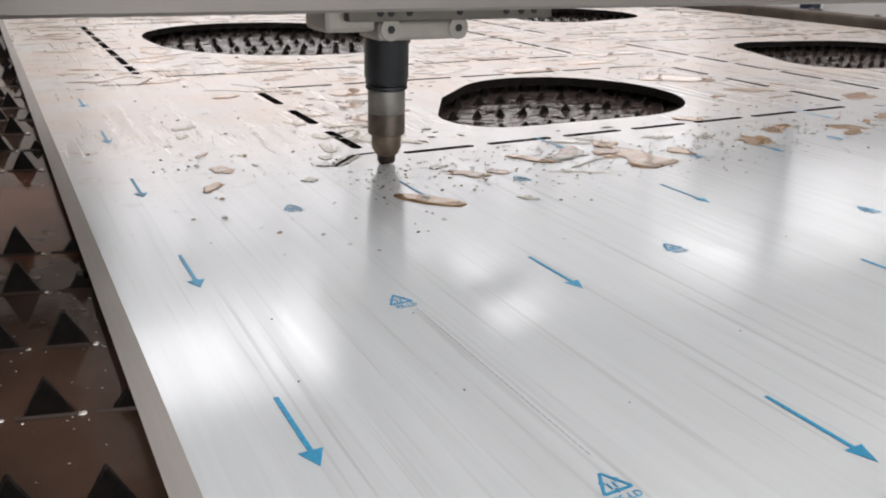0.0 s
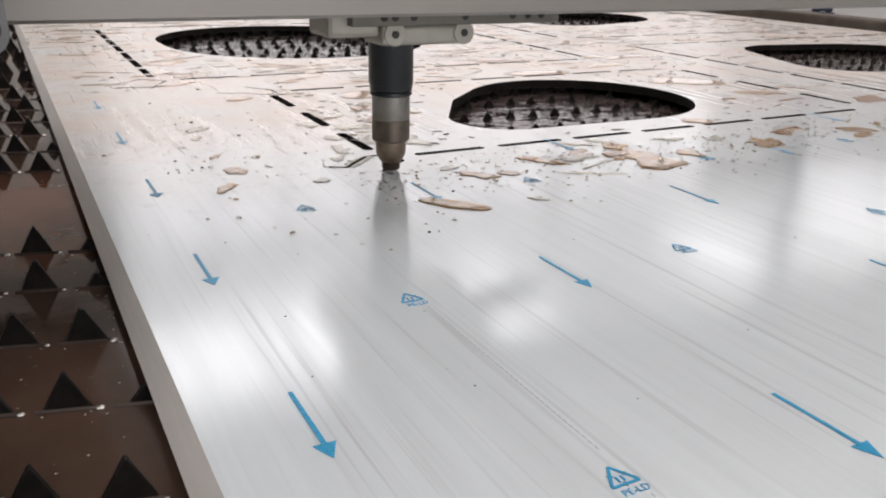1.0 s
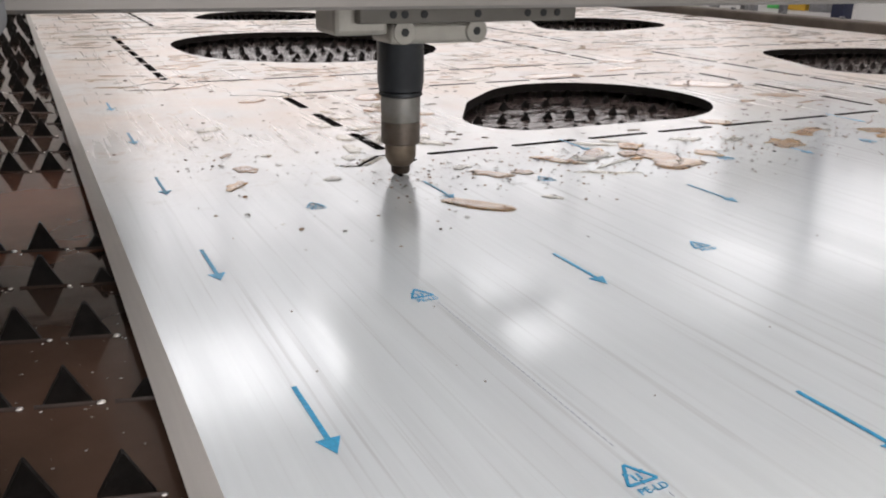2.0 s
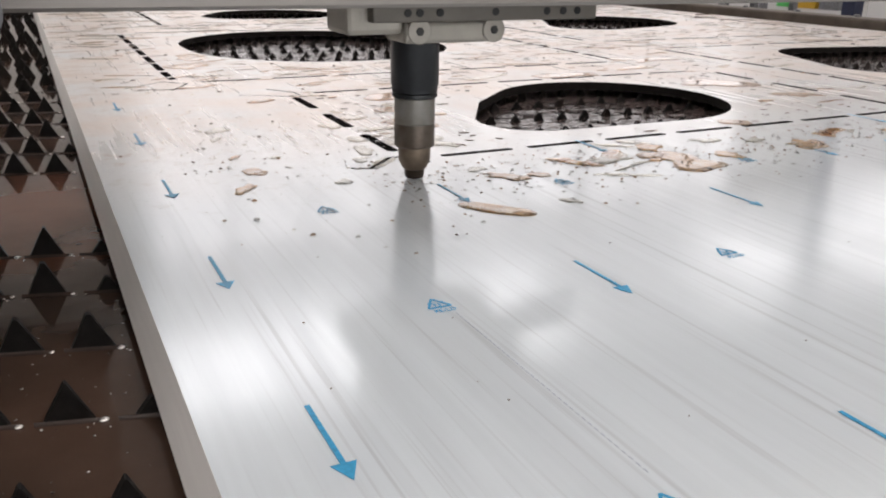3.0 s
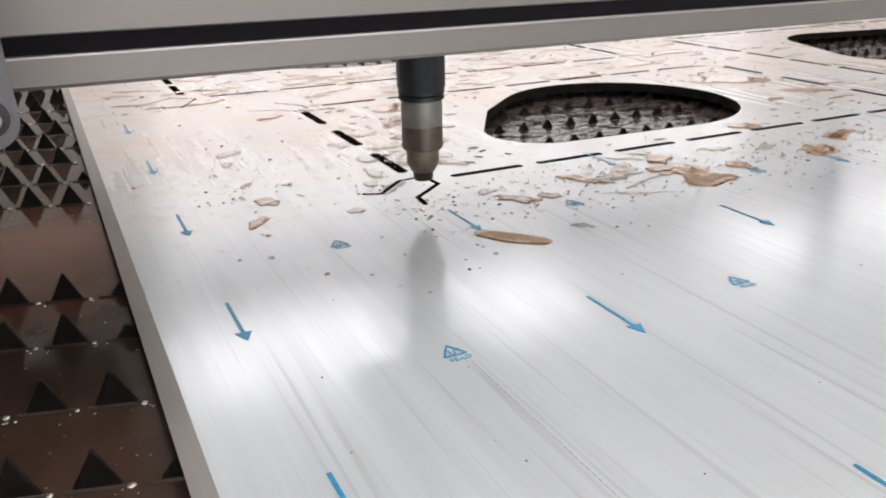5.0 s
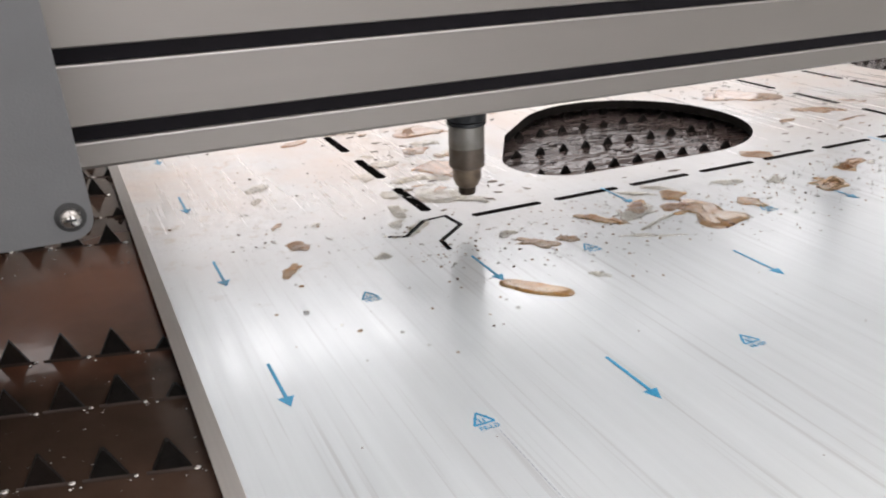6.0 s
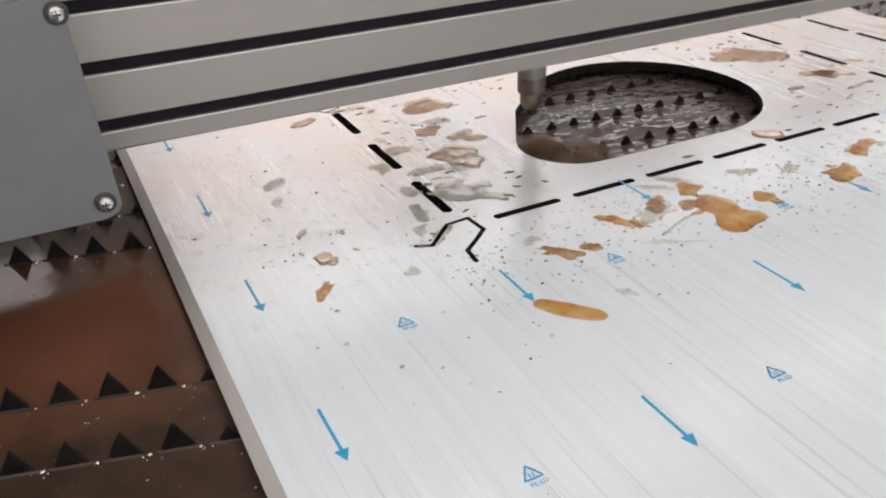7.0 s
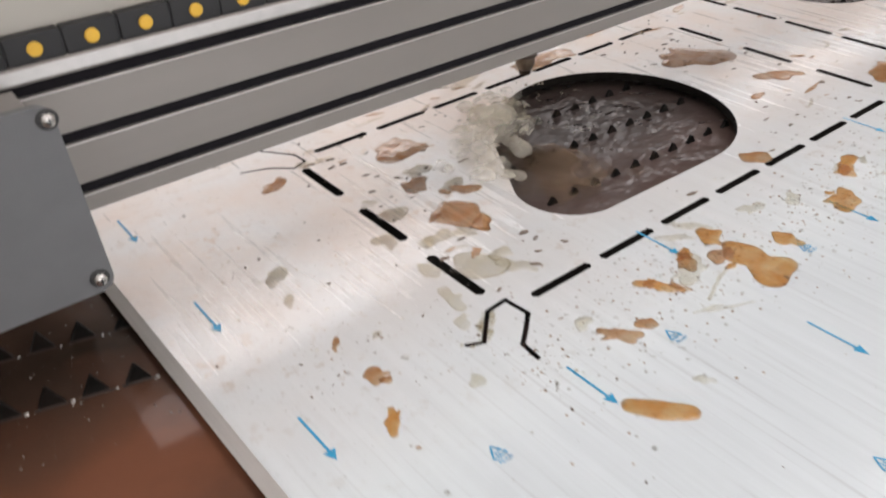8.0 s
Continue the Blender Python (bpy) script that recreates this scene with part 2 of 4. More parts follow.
M_SHEET = film_sheet()
M_EDGE = material("sheared_steel_edge", (0.84, 0.81, 0.78), 0.32, 0.35, 0.05, 60, 0.08, 160, (1, 0.15, 4))
# near-black walls of the holes and dashed cuts
M_KERF = material("black_kerf", (0.012, 0.010, 0.009), 0.95, 0.0, ior=1.2)
M_DROSS = material("brown_dross", (0.16, 0.115, 0.085), 0.45, 0.2, 0.4, 60)
M_PRINT = material("blue_print", (0.02, 0.31, 0.55), 0.35, 0, 0.2, 400, 0, 200)
M_PRINT_GREY = material("grey_print", (0.34, 0.38, 0.44), 0.45)
M_SLAT = material("burnt_black_steel", (0.008, 0.007, 0.0065), 0.6, 0.0, 0.4, 120, 0.4, 260, second=(0.02, 0.012, 0.009), second_scale=14, ior=1.22)
M_WATER = tank_water()
M_RIM = material("brown_water_rim", (0.05, 0.036, 0.03), 0.06, ior=1.33)
M_BEAD = material("bright_dross_and_glints", (0.75, 0.72, 0.68), 0.16, 0.9, 0.1, 300)
M_BEAM = material("grey_anodised_aluminium", (0.215, 0.197, 0.182), 0.42, 0.35, 0.05, 30, 0.05, 600, (0.1, 1, 1), rough_vary=0.05)
M_SLOT = material("black_slot_fill", (0.010, 0.009, 0.011), 0.9, ior=1.25)
M_LIP = material("bright_cut_aluminium", (0.46, 0.445, 0.43), 0.4, 0.8, 0.08, 80)
M_COVER = material("grey_powder_coat", (0.112, 0.114, 0.117), 0.5, 0, 0.05, 60, 0.12, 900, rough_vary=0.06)
M_SCREW = material("zinc_plated_steel", (0.55, 0.53, 0.50), 0.28, 0.95, 0.15, 200)
M_DARK = material("dark_socket", (0.02, 0.02, 0.02), 0.6)
M_BRACKET = material("pale_milled_aluminium", (0.35, 0.33, 0.29), 0.45, 0.5, 0.1, 50, 0.1, 300)
M_BAR = material("dull_milled_aluminium", (0.165, 0.152, 0.132), 0.5, 0.5, 0.12, 50)
M_HEAD = material("black_anodised", (0.018, 0.020, 0.023), 0.36, 0.3, 0.2, 70, 0.05, 300)
M_STEEL = material("stained_nozzle_steel", (0.25, 0.24, 0.22), 0.45, 0.6, 0.18, 60, second=(0.15, 0.11, 0.08), second_scale=40)
M_STEEL_LOW = material("heat_stained_steel", (0.13, 0.105, 0.085), 0.45, 0.6, 0.3, 90, second=(0.08, 0.055, 0.04), second_scale=60)
M_NUT = material("brown_stained_brass", (0.20, 0.155, 0.115), 0.42, 0.75, 0.25, 80, second=(0.12, 0.07, 0.045), second_scale=50)
M_TIP = material("sooty_copper_nozzle", (0.055, 0.04, 0.03), 0.45, 0.7, 0.3, 120)
M_CHAIN = material("black_plastic", (0.009, 0.009, 0.010), 0.6, 0, 0.2, 60)
M_PIN = material("yellow_plastic", (0.62, 0.36, 0.03), 0.45, 0, 0.08, 90)
M_PANEL = material("beige_grey_sheet_metal", (0.36, 0.34, 0.30), 0.5, 0, 0.06, 8)
M_BED = material("brown_primed_steel", (0.13, 0.105, 0.085), 0.55, 0.2, 0.3, 20, 0.3, 120, second=(0.07, 0.05, 0.04))
M_WALL = material("white_hall_paint", (0.74, 0.73, 0.70), 0.7, 0, 0.05, 2)
M_CEIL = material("grey_hall_roof", (0.72, 0.72, 0.72), 0.7, 0, 0.08, 1.5)
M_FLOOR = material("worn_grey_concrete", (0.34, 0.33, 0.32), 0.5, 0, 0.15, 3, 0.1, 40, second=(0.22, 0.21, 0.20), second_scale=1.2)
M_FRAME = material("dark_window_frame", (0.10, 0.11, 0.12), 0.5)
M_BLUE = material("navy_machine_paint", (0.012, 0.018, 0.05), 0.4, 0, 0.2, 20)
M_BRIGHT_BLUE = material("blue_plastic_barrel", (0.02, 0.07, 0.36), 0.4, 0, 0.1, 10)
M_MACHINE = material("white_machine_paint", (0.72, 0.71, 0.70), 0.45, 0, 0.04, 5)
M_GREYSTEEL = material("grey_machine_steel", (0.22, 0.22, 0.23), 0.45, 0.4, 0.2, 20)
M_GREEN = material("green_signal_plastic", (0.08, 0.5, 0.12), 0.4)
M_AMBER = liquid("amber_oily_water", (0.93, 0.62, 0.24), gloss=0.10, rough=0.02, body=0.22, body_colour=(0.86, 0.45, 0.12), bump=0.3)
M_PALE = liquid("pale_oily_water", (0.99, 0.965, 0.90), gloss=0.06, rough=0.02, bump=0.3, body=0.05, body_colour=(0.85, 0.74, 0.55))
M_RUST = liquid("rusty_water", (0.84, 0.58, 0.33), gloss=0.11, rough=0.02, bump=0.3, body=0.18, body_colour=(0.68, 0.36, 0.14))
# darker rim tints paint in the dark outline that a refracting meniscus gives
M_RIM_OF = {"amber_oily_water": liquid("amber_rim", (0.80, 0.54, 0.24), gloss=0.10, rough=0.03, body=0.12, body_colour=(0.42, 0.22, 0.08), bump=0.2),
            "pale_oily_water": liquid("pale_rim", (0.74, 0.68, 0.57), gloss=0.10, rough=0.03, bump=0.2),
            "rusty_water": liquid("rust_rim", (0.64, 0.43, 0.26), gloss=0.08, rough=0.03, body=0.12, body_colour=(0.34, 0.18, 0.08), bump=0.2)}
M_CLEAR = liquid("clear_droplets", (0.75, 0.735, 0.71), gloss=0.06)
M_FOAM = mist("foaming_dirty_water", (0.78, 0.71, 0.57), 0.25)
M_VEIL = mist("thin_water_veil", (0.86, 0.82, 0.72), 0.28)
M_FOAM_DARK = mist("brown_foaming_water", (0.40, 0.285, 0.20), 0.20)
M_SKY = glow("daylight_beyond_window", (0.97, 0.98, 1.0), WINDOW_GLOW)
M_ROOF = glow("daylight_through_rooflight", (0.98, 0.99, 1.0), ROOF_GLOW)
M_SOUTH_FILL = glow("south_fill_light", (0.92, 0.96, 1.0), SOUTH_FILL_GLOW)


def mesh_of(name, bm, mats, smooth=False):
    me = bpy.data.meshes.new(name)
    bm.to_mesh(me)
    bm.free()
    for m in (mats if isinstance(mats, (list, tuple)) else [mats]):
        me.materials.append(m)
    if smooth:
        for p in me.polygons:
            p.use_smooth = True
    return me


def part(name, bm, mats, parent=None, label="", smooth=False):
    ob = new(name, mesh_of(name, bm, mats, smooth))
    ob.parent = parent
    if label:
        tagged(ob, label)
    return ob


def thing(name, label, category, group="", kind="", at=None):
    ob = tagged(new(name), label, category, group, kind)
    ob.empty_display_size = 0.05
    if at is not None:
        ob.matrix_basis = at
    return ob


def box(bm, x0, x1, y0, y1, z0, z1, bevel=0.0, seg=2):
    r = bmesh.ops.create_cube(bm, size=1.0, matrix=Matrix.LocRotScale(((x0 + x1) / 2, (y0 + y1) / 2, (z0 + z1) / 2), None, (abs(x1 - x0), abs(y1 - y0), abs(z1 - z0))))
    if bevel:
        es = list({e for v in r["verts"] for e in v.link_edges})
        bmesh.ops.bevel(bm, geom=es, offset=bevel, segments=seg, affect="EDGES", profile=0.5)
    return bm


def boxed(*a, **k):
    return box(bmesh.new(), *a, **k)


def lathe(bm, profile, n=40, m=None):
    """Turned body about z: profile of (radius, z) from bottom to top, ends closed."""
    m = m or Matrix()
    rings = []
    for r, z in profile:
        rings.append([bm.verts.new(m @ Vector((r * math.cos(2 * math.pi * i / n), r * math.sin(2 * math.pi * i / n), z))) for i in range(n)])
    for a, c in zip(rings, rings[1:]):
        for i in range(n):
            bm.faces.new((a[i], a[(i + 1) % n], c[(i + 1) % n], c[i]))
    bm.faces.new(rings[0][::-1])
    bm.faces.new(rings[-1])
    return bm


def shade_by_angle(ob, degrees=35):
    me = ob.data
    for p in me.polygons:
        p.use_smooth = True
    me.set_sharp_from_angle(angle=radians(degrees))
    return ob


def prism(bm, outline, z0, z1):
    """Upright prism over a closed plan outline."""
    lo = [bm.verts.new((x, y, z0)) for x, y in outline]
    hi = [bm.verts.new((x, y, z1)) for x, y in outline]
    n = len(outline)
    for i in range(n):
        bm.faces.new((lo[i], lo[(i + 1) % n], hi[(i + 1) % n], hi[i]))
    bm.faces.new(hi)
    bm.faces.new(lo[::-1])
    return bm


# ---------------------------------------------------------------- the hall
def hall():
    x0, x1, y0, y1, h = -9.0, 22.0, -10.0, 18.0, 8.0
    tagged(part("floor", boxed(x0, x1, y0, y1, -0.1, 0.0), M_FLOOR), "worn grey concrete workshop floor", "floor", kind="structure")
    # roof with a row of long rooflights; the two southern fields are unseen, added fill
    strips = [(-8.2, -5.4), (-3.7, -0.9), (1.2, 5.4), (6.9, 9.6), (14.0, 16.8), (18.5, 21.3)]
    fields = [(-9.6, -4.8), (-3.4, 1.4), (6.3, 8.4), (12.0, 15.0)]
    bm = bmesh.new()
    seams = [y0] + [v for f in fields for v in f] + [y1]
    for a, c in zip(seams[::2], seams[1::2]):
        box(bm, x0, x1, a, c, h, h + 0.15)
    cuts = [x0] + [v for g in strips for v in g] + [x1]
    for ra, rb in fields:
        for a, c in zip(cuts[::2], cuts[1::2]):
            box(bm, a, c, ra, rb, h, h + 0.15)
    tagged(part("ceiling", bm, M_CEIL), "pale sheet-metal hall ceiling", "ceiling", kind="structure")
    for ra, rb in fields:
        for a, c in strips:
            r = thing("rooflight", "long translucent rooflight panel full of daylight", "rooflight", "rooflights in the hall ceiling")
            part("panel", boxed(a + 0.02, c - 0.02, ra + 0.02, rb - 0.02, h + 0.10, h + 0.12), M_ROOF, r)
            for y in (ra + (rb - ra) / 3, rb - (rb - ra) / 3):
                part("glazing_bar", boxed(a, c, y - 0.03, y + 0.03, h + 0.02, h + 0.08), M_FRAME, r)
    # north wall with a band of windows
    bm = bmesh.new()
    sill, head = 2.85, 7.75
    box(bm, x0, x1, y1, y1 + 0.25, 0, sill)
    box(bm, x0, x1, y1, y1 + 0.25, head, h)
    gaps = [(1.7, 7.5), (7.62, 13.4), (13.52, 19.3)]
    edges = [x0] + [v for g in gaps for v in g] + [x1]
    for a, c in zip(edges[::2], edges[1::2]):
        box(bm, a, c, y1, y1 + 0.25, sill, head)
    tagged(part("wall_north", bm, M_WALL), "white painted hall wall with tall unseen windows", "wall", kind="structure")
    for k, (a, c) in enumerate(gaps):
        w = tagged(new("window_%d" % (k + 1)), "tall unseen daylit window with dark bars", "window", kind="structure")
        bm = bmesh.new()
        for i in range(4):
            u = a + (c - a) * i / 3
            box(bm, u - 0.03, u + 0.03, y1 + 0.05, y1 + 0.15, sill + 0.03, head - 0.03)
        part("window_frame", bm, M_FRAME, w)
        bm = bmesh.new()
        for z in (sill + 0.03, (sill + head) / 2, head - 0.03):
            box(bm, a + 0.03, c - 0.03, y1 + 0.055, y1 + 0.145, z - 0.025, z + 0.025)
        part("window_bar", bm, M_FRAME, w)
    tagged(part("backdrop", boxed(x0 - 2, x1 + 2, y1 + 1.5, y1 + 1.55, -1, 10), M_SKY), "bright overcast sky beyond the windows", "sky", kind="structure")
    # east and west walls; the east windows are added to brighten the sheet's far right
    bm = bmesh.new()
    box(bm, x1, x1 + 0.25, y0, y1, 0, sill)
    box(bm, x1, x1 + 0.25, y0, y1, head, h)
    sides = [(7.0, 12.2), (12.4, 17.6)]
    edges = [y0] + [v for g in sides for v in g] + [y1]
    for a, c in zip(edges[::2], edges[1::2]):
        box(bm, x1, x1 + 0.25, a, c, sill, head)
    tagged(part("wall_east", bm, M_WALL), "white painted hall wall with tall unseen windows", "wall", kind="structure")
    for k, (a, c) in enumerate(sides):
        w = tagged(new("window_%d" % (k + 1 + len(gaps))), "tall unseen daylit window with dark bars", "window", kind="structure")
        for i in range(4):
            u = a + 0.03 + (c - a - 0.06) * i / 3
            part("window_frame", boxed(x1 + 0.05, x1 + 0.15, u - 0.03, u + 0.03, sill + 0.03, head - 0.03), M_FRAME, w)
        for z in (sill + 0.03, (sill + head) / 2, head - 0.03):
            part("window_bar", boxed(x1 + 0.055, x1 + 0.145, a + 0.03, c - 0.03, z - 0.025, z + 0.025), M_FRAME, w)
    tagged(part("backdrop", boxed(x1 + 1.5, x1 + 1.55, 4.0, y1 + 1.4, -1, 10), M_SKY), "bright overcast sky beyond the windows", "sky", kind="structure")
    tagged(part("wall_west", boxed(x0 - 0.25, x0, y0, y1, 0, h), M_WALL), "white painted hall wall", "wall", kind="structure")
    # unseen south wall, with a glowing opening added to light the beam's front
    bm = bmesh.new()
    box(bm, x0, -4.0, y0 - 0.25, y0, 0, h)
    box(bm, 4.5, x1, y0 - 0.25, y0, 0, h)
    box(bm, -4.0, 4.5, y0 - 0.25, y0, 4.6, h)
    tagged(part("wall_south", bm, M_WALL), "unseen white hall wall with an added wide opening", "wall", kind="structure")
    tagged(part("backdrop", boxed(-6.0, 6.5, y0 - 2.05, y0 - 2.0, -0.5, 6.5), M_SOUTH_FILL), "added fill light behind the unseen south opening", "sky", kind="structure")


# ---------------------------------------------------------------- cutting table
def machine_bed():
    bed = thing("cutting_table", "brown steel water tank table of a cutting machine", "machine")
    part("rail", boxed(2.09, 2.17, -1.4, 3.5, 0.62, 0.925, 0.006), M_BED, bed, "brown steel side rail with a worn top")
    part("rail", boxed(-0.62, -0.54, -1.4, 3.5, 0.62, 0.925, 0.006), M_BED, bed)
    part("end_beam", boxed(-0.54, 2.09, 3.42, 3.5, 0.62, 0.925, 0.006), M_BED, bed)
    part("end_beam", boxed(-0.54, 2.09, -1.4, -1.32, 0.62, 0.925, 0.006), M_BED, bed)
    part("tank_floor", boxed(-0.54, 2.09, -1.32, 3.42, 0.62, 0.64), M_BED, bed)
    for x in (-0.58, 2.13):
        for y in (-1.3, 1.05, 3.4):
            part("leg", boxed(x - 0.04, x + 0.04, y - 0.06, y + 0.06, 0.0, 0.6195, 0.004), M_BED, bed)
    # bolt heads along the rail that shows
    for i in range(14):
        bm = bmesh.new()
        lathe(bm, [(0.009, 0), (0.009, 0.005), (0.007, 0.007)], 6, Matrix.Translation((2.13, 0.4 + 0.22 * i, 0.9252)))
        part("bolt", bm, M_GREYSTEEL, bed)
    bm = bmesh.new()
    bmesh.ops.create_grid(bm, x_segments=2, y_segments=2, size=0.5, matrix=Matrix.LocRotScale((0.775, 1.05, WATER), None, (2.63, 4.74, 1)))
    tagged(part("water", bm, M_WATER), "murky red-brown water in the cutting tank", "water", kind="structure")


def slat_mesh(phase, seed):
    """One toothed support slat along x, bent aside where it leaves the sheet: pointed teeth on a flat bar."""
    rng = random.Random(seed)
    pitch, th = TOOTH, 0.0022
    bm = bmesh.new()

    def bend(x):
        return (-0.27 * (x + 0.03) if x < -0.03 else -0.04 * (x + 0.03)) if x < 0.9 else -0.0372

    xs = []
    x = -0.5 + phase
    while x < 2.02:
        xs.append(x)
        x += pitch
    prof = []
    for i, x in enumerate(xs):
        out = x < -0.068
        tip = (0.8975 if out else TOP - THICK - 0.0004) - 0.86 + (rng.uniform(-0.0012, 0.0008) if out else 0)
        w = 0.0132 if out else 0.0100
        foot = 0.0125
        prof += [(x - w - 0.003, foot - 0.001), (x - w, foot), (x - 0.0007 + rng.uniform(-0.001, 0.001), tip), (x + 0.0007, tip - 0.0002), (x + w, foot), (x + w + 0.003, foot - 0.001)]
    rows = []
    for x, z in prof:
        y = bend(x)
        rows.append([bm.verts.new((x, y - th, z)), bm.verts.new((x, y + th, z)), bm.verts.new((x, y + th, -0.2)), bm.verts.new((x, y - th, -0.2))])
    for p, q in zip(rows, rows[1:]):
        for k in range(4):
            bm.faces.new((p[k], p[(k + 1) % 4], q[(k + 1) % 4], q[k]))
    bm.faces.new(rows[0])
    bm.faces.new(rows[-1][::-1])
    bmesh.ops.recalc_face_normals(bm, faces=bm.faces)
    return mesh_of("support_slat", bm, M_SLAT)


def slats():
    # place of each slat where it leaves the sheet, and the x of one of its teeth
    teeth = [(-0.92, -0.09), (-0.835, -0.075), (-0.75, -0.09), (-0.665, -0.08), (-0.58, -0.095), (-0.495, -0.082), (-0.41, -0.09), (-0.325, -0.078), (-0.245, -0.09),
             (-0.168, -0.075), (-0.085, -0.092), (-0.006, -0.076), (0.080, -0.096), (0.156, -0.094), (0.406, -0.078), (0.494, -0.097), (0.580, -0.080), (0.662, -0.094), (0.745, -0.078), (0.830, -0.09)]
    rows = [(y, (x + 0.5) % TOOTH) for y, x in teeth]
    y = 0.925
    rng = random.Random(4)
    while y < 3.35:
        rows.append((y, rng.uniform(0, TOOTH)))
        y += 0.084
    for k, (y, ph) in enumerate(rows):
        s = tagged(new("support_slat", slat_mesh(ph, k)), "burnt black steel slat with pointed teeth standing in the tank water", "support slat", "slats of the cutting table")
        s.matrix_basis = pose(0, y, 0.86)
    # a bright bead at the foot of each tooth, fine ones round it standing in for glints, and the raised rim of water
    # along the slat
    bm, rim = bmesh.new(), bmesh.new()
    speck_at, speck_faces = [], []
    for k, (y, ph) in enumerate(rows):
        if not -0.5 < y < 1.0:
            continue
        x = -0.5 + ph
        while x < -0.05:
            def at(u):
                return y - 0.27 * (u + 0.03)
            sizes = [rng.uniform(0.0012, 0.0021)] + [0.0003 + 0.0008 * rng.random() ** 2 for _ in range(rng.randint(1, 4))]
            for i, r in enumerate(sizes):
                u = x + 0.0150 + rng.uniform(-0.0015, 0.0015) if i == 0 else x + 0.0178 + rng.uniform(-0.012, 0.006)
                bmesh.ops.create_icosphere(bm, subdivisions=2 if i == 0 else 1, radius=r, matrix=Matrix.LocRotScale((u, at(u) - 0.0035 - (rng.uniform(0, 0.006) if i else 0), WATER + r * 0.3), None, (1.3, 1, 0.7)))
            for _ in range(8):          # specks of dross afloat between the slats
                u, r = x + rng.uniform(-0.018, 0.018), 0.0002 + 0.0006 * rng.random() ** 3
                v = at(u) - rng.uniform(0.004, 0.075)
                first = len(speck_at)
                speck_at += [(u + r * 1.5 * math.cos(1.05 * i), v + r * math.sin(1.05 * i), WATER + 0.0001) for i in range(6)] + [(u, v, WATER + r * 0.5)]
                speck_faces += [(first + i, first + (i + 1) % 6, first + 6) for i in range(6)]
            p, q = x - 0.0150, x + 0.0150
            loop = [[rim.verts.new((u, at(u) - 0.0022 - out, WATER + up)) for u in (p, q)] for out, up in ((0.0, 0.0014), (0.0004, 0.0007), (0.0010, 0.0003), (0.0022, 0.00005))]
            for e, f in zip(loop, loop[1:]):
                rim.faces.new((e[0], f[0], f[1], e[1]))
            x += TOOTH
    me = bpy.data.meshes.new("floating_specks")
    me.from_pydata(speck_at, [], speck_faces)
    me.materials.append(M_BEAD)
    tagged(new("floating_specks", me), "pale specks of dross afloat on the tank water", "dirt", kind="stuff")
    tagged(part("water_rim", rim, M_RIM, smooth=True), "thin raised rim of water along the slats", "water", kind="stuff")
    tagged(part("droplets", bm, M_BEAD, smooth=True), "bright beads of dross and modelled glints along the slats", "droplets", kind="stuff")


# ---------------------------------------------------------------- the sheet
def round_circles(circles, n=26):
    """Outline round a few circles: a smooth pear-shaped opening."""
    pts = []
    for cx, cy, r in circles:
        pts += [Vector((cx + r * math.cos(2 * math.pi * i / n), cy + r * math.sin(2 * math.pi * i / n))) for i in range(n)]
    pts.sort(key=lambda p: (p.x, p.y))

    def half(seq):
        out = []
        for p in seq:
            while len(out) > 1 and (out[-1] - out[-2]).cross(p - out[-2]) <= 1e-9:
                out.pop()
            out.append(p)
        return out[:-1]
    hull = half(pts) + half(pts[::-1])
    return [(p.x, p.y) for p in hull]


def slot(a, c, w):
    a, c = Vector(a), Vector(c)
    d = (c - a).normalized()
    s = Vector((-d.y, d.x)) * w / 2
    d = d * w * 0.3
    return [tuple(a - s), tuple(a - d), tuple(a + s), tuple(c + s), tuple(c + d), tuple(c - s)][::-1]


def ribbon(points, w):
    """Outline of a bent line of width w."""
    ps = [Vector(p) for p in points]
    left, right = [], []
    for i, p in enumerate(ps):
        d1 = (p - ps[i - 1]).normalized() if i else (ps[1] - p).normalized()
        d2 = (ps[i + 1] - p).normalized() if i < len(ps) - 1 else d1
        t = (d1 + d2).normalized()
        nrm = Vector((-t.y, t.x)) * (w / 2) / max(t.dot(d1), 0.5)
        left.append(tuple(p + nrm))
        right.append(tuple(p - nrm))
    return left + right[::-1]


PARTS = [  # rectangles cut out: x0, y0, x1, y1, number of dashes along x and along y
    (0.222, 0.253, 0.957, 0.655, 7, 3), (0.098, 0.805, 0.90, 1.60, 7, 7), (1.11, 0.30, 1.95, 0.96, 8, 6),
    (1.06, 1.12, 1.90, 1.90, 8, 7), (0.22, 1.76, 0.95, 2.45, 7, 6), (1.10, 2.05, 1.95, 2.75, 8, 6)]
HOLES = [((0.617, 0.464, 0.157), (0.436, 0.378, 0.066), (0.470, 0.480, 0.043)), ((0.45, 1.30, 0.266), (0.45, 1.22, 0.262)), ((1.58, 0.66, 0.19), (1.325, 0.585, 0.10), (1.43, 0.735, 0.14)),
         ((1.48, 1.62, 0.20), (1.31, 1.48, 0.11)), ((0.60, 2.11, 0.19), (0.48, 2.05, 0.11)), ((1.52, 2.4, 0.2), (1.35, 2.3, 0.12))]
FALLING = [((0.2165, 0.2205), (0.2005, 0.2075)), ((0.200, 0.206), (0.198, 0.184))]


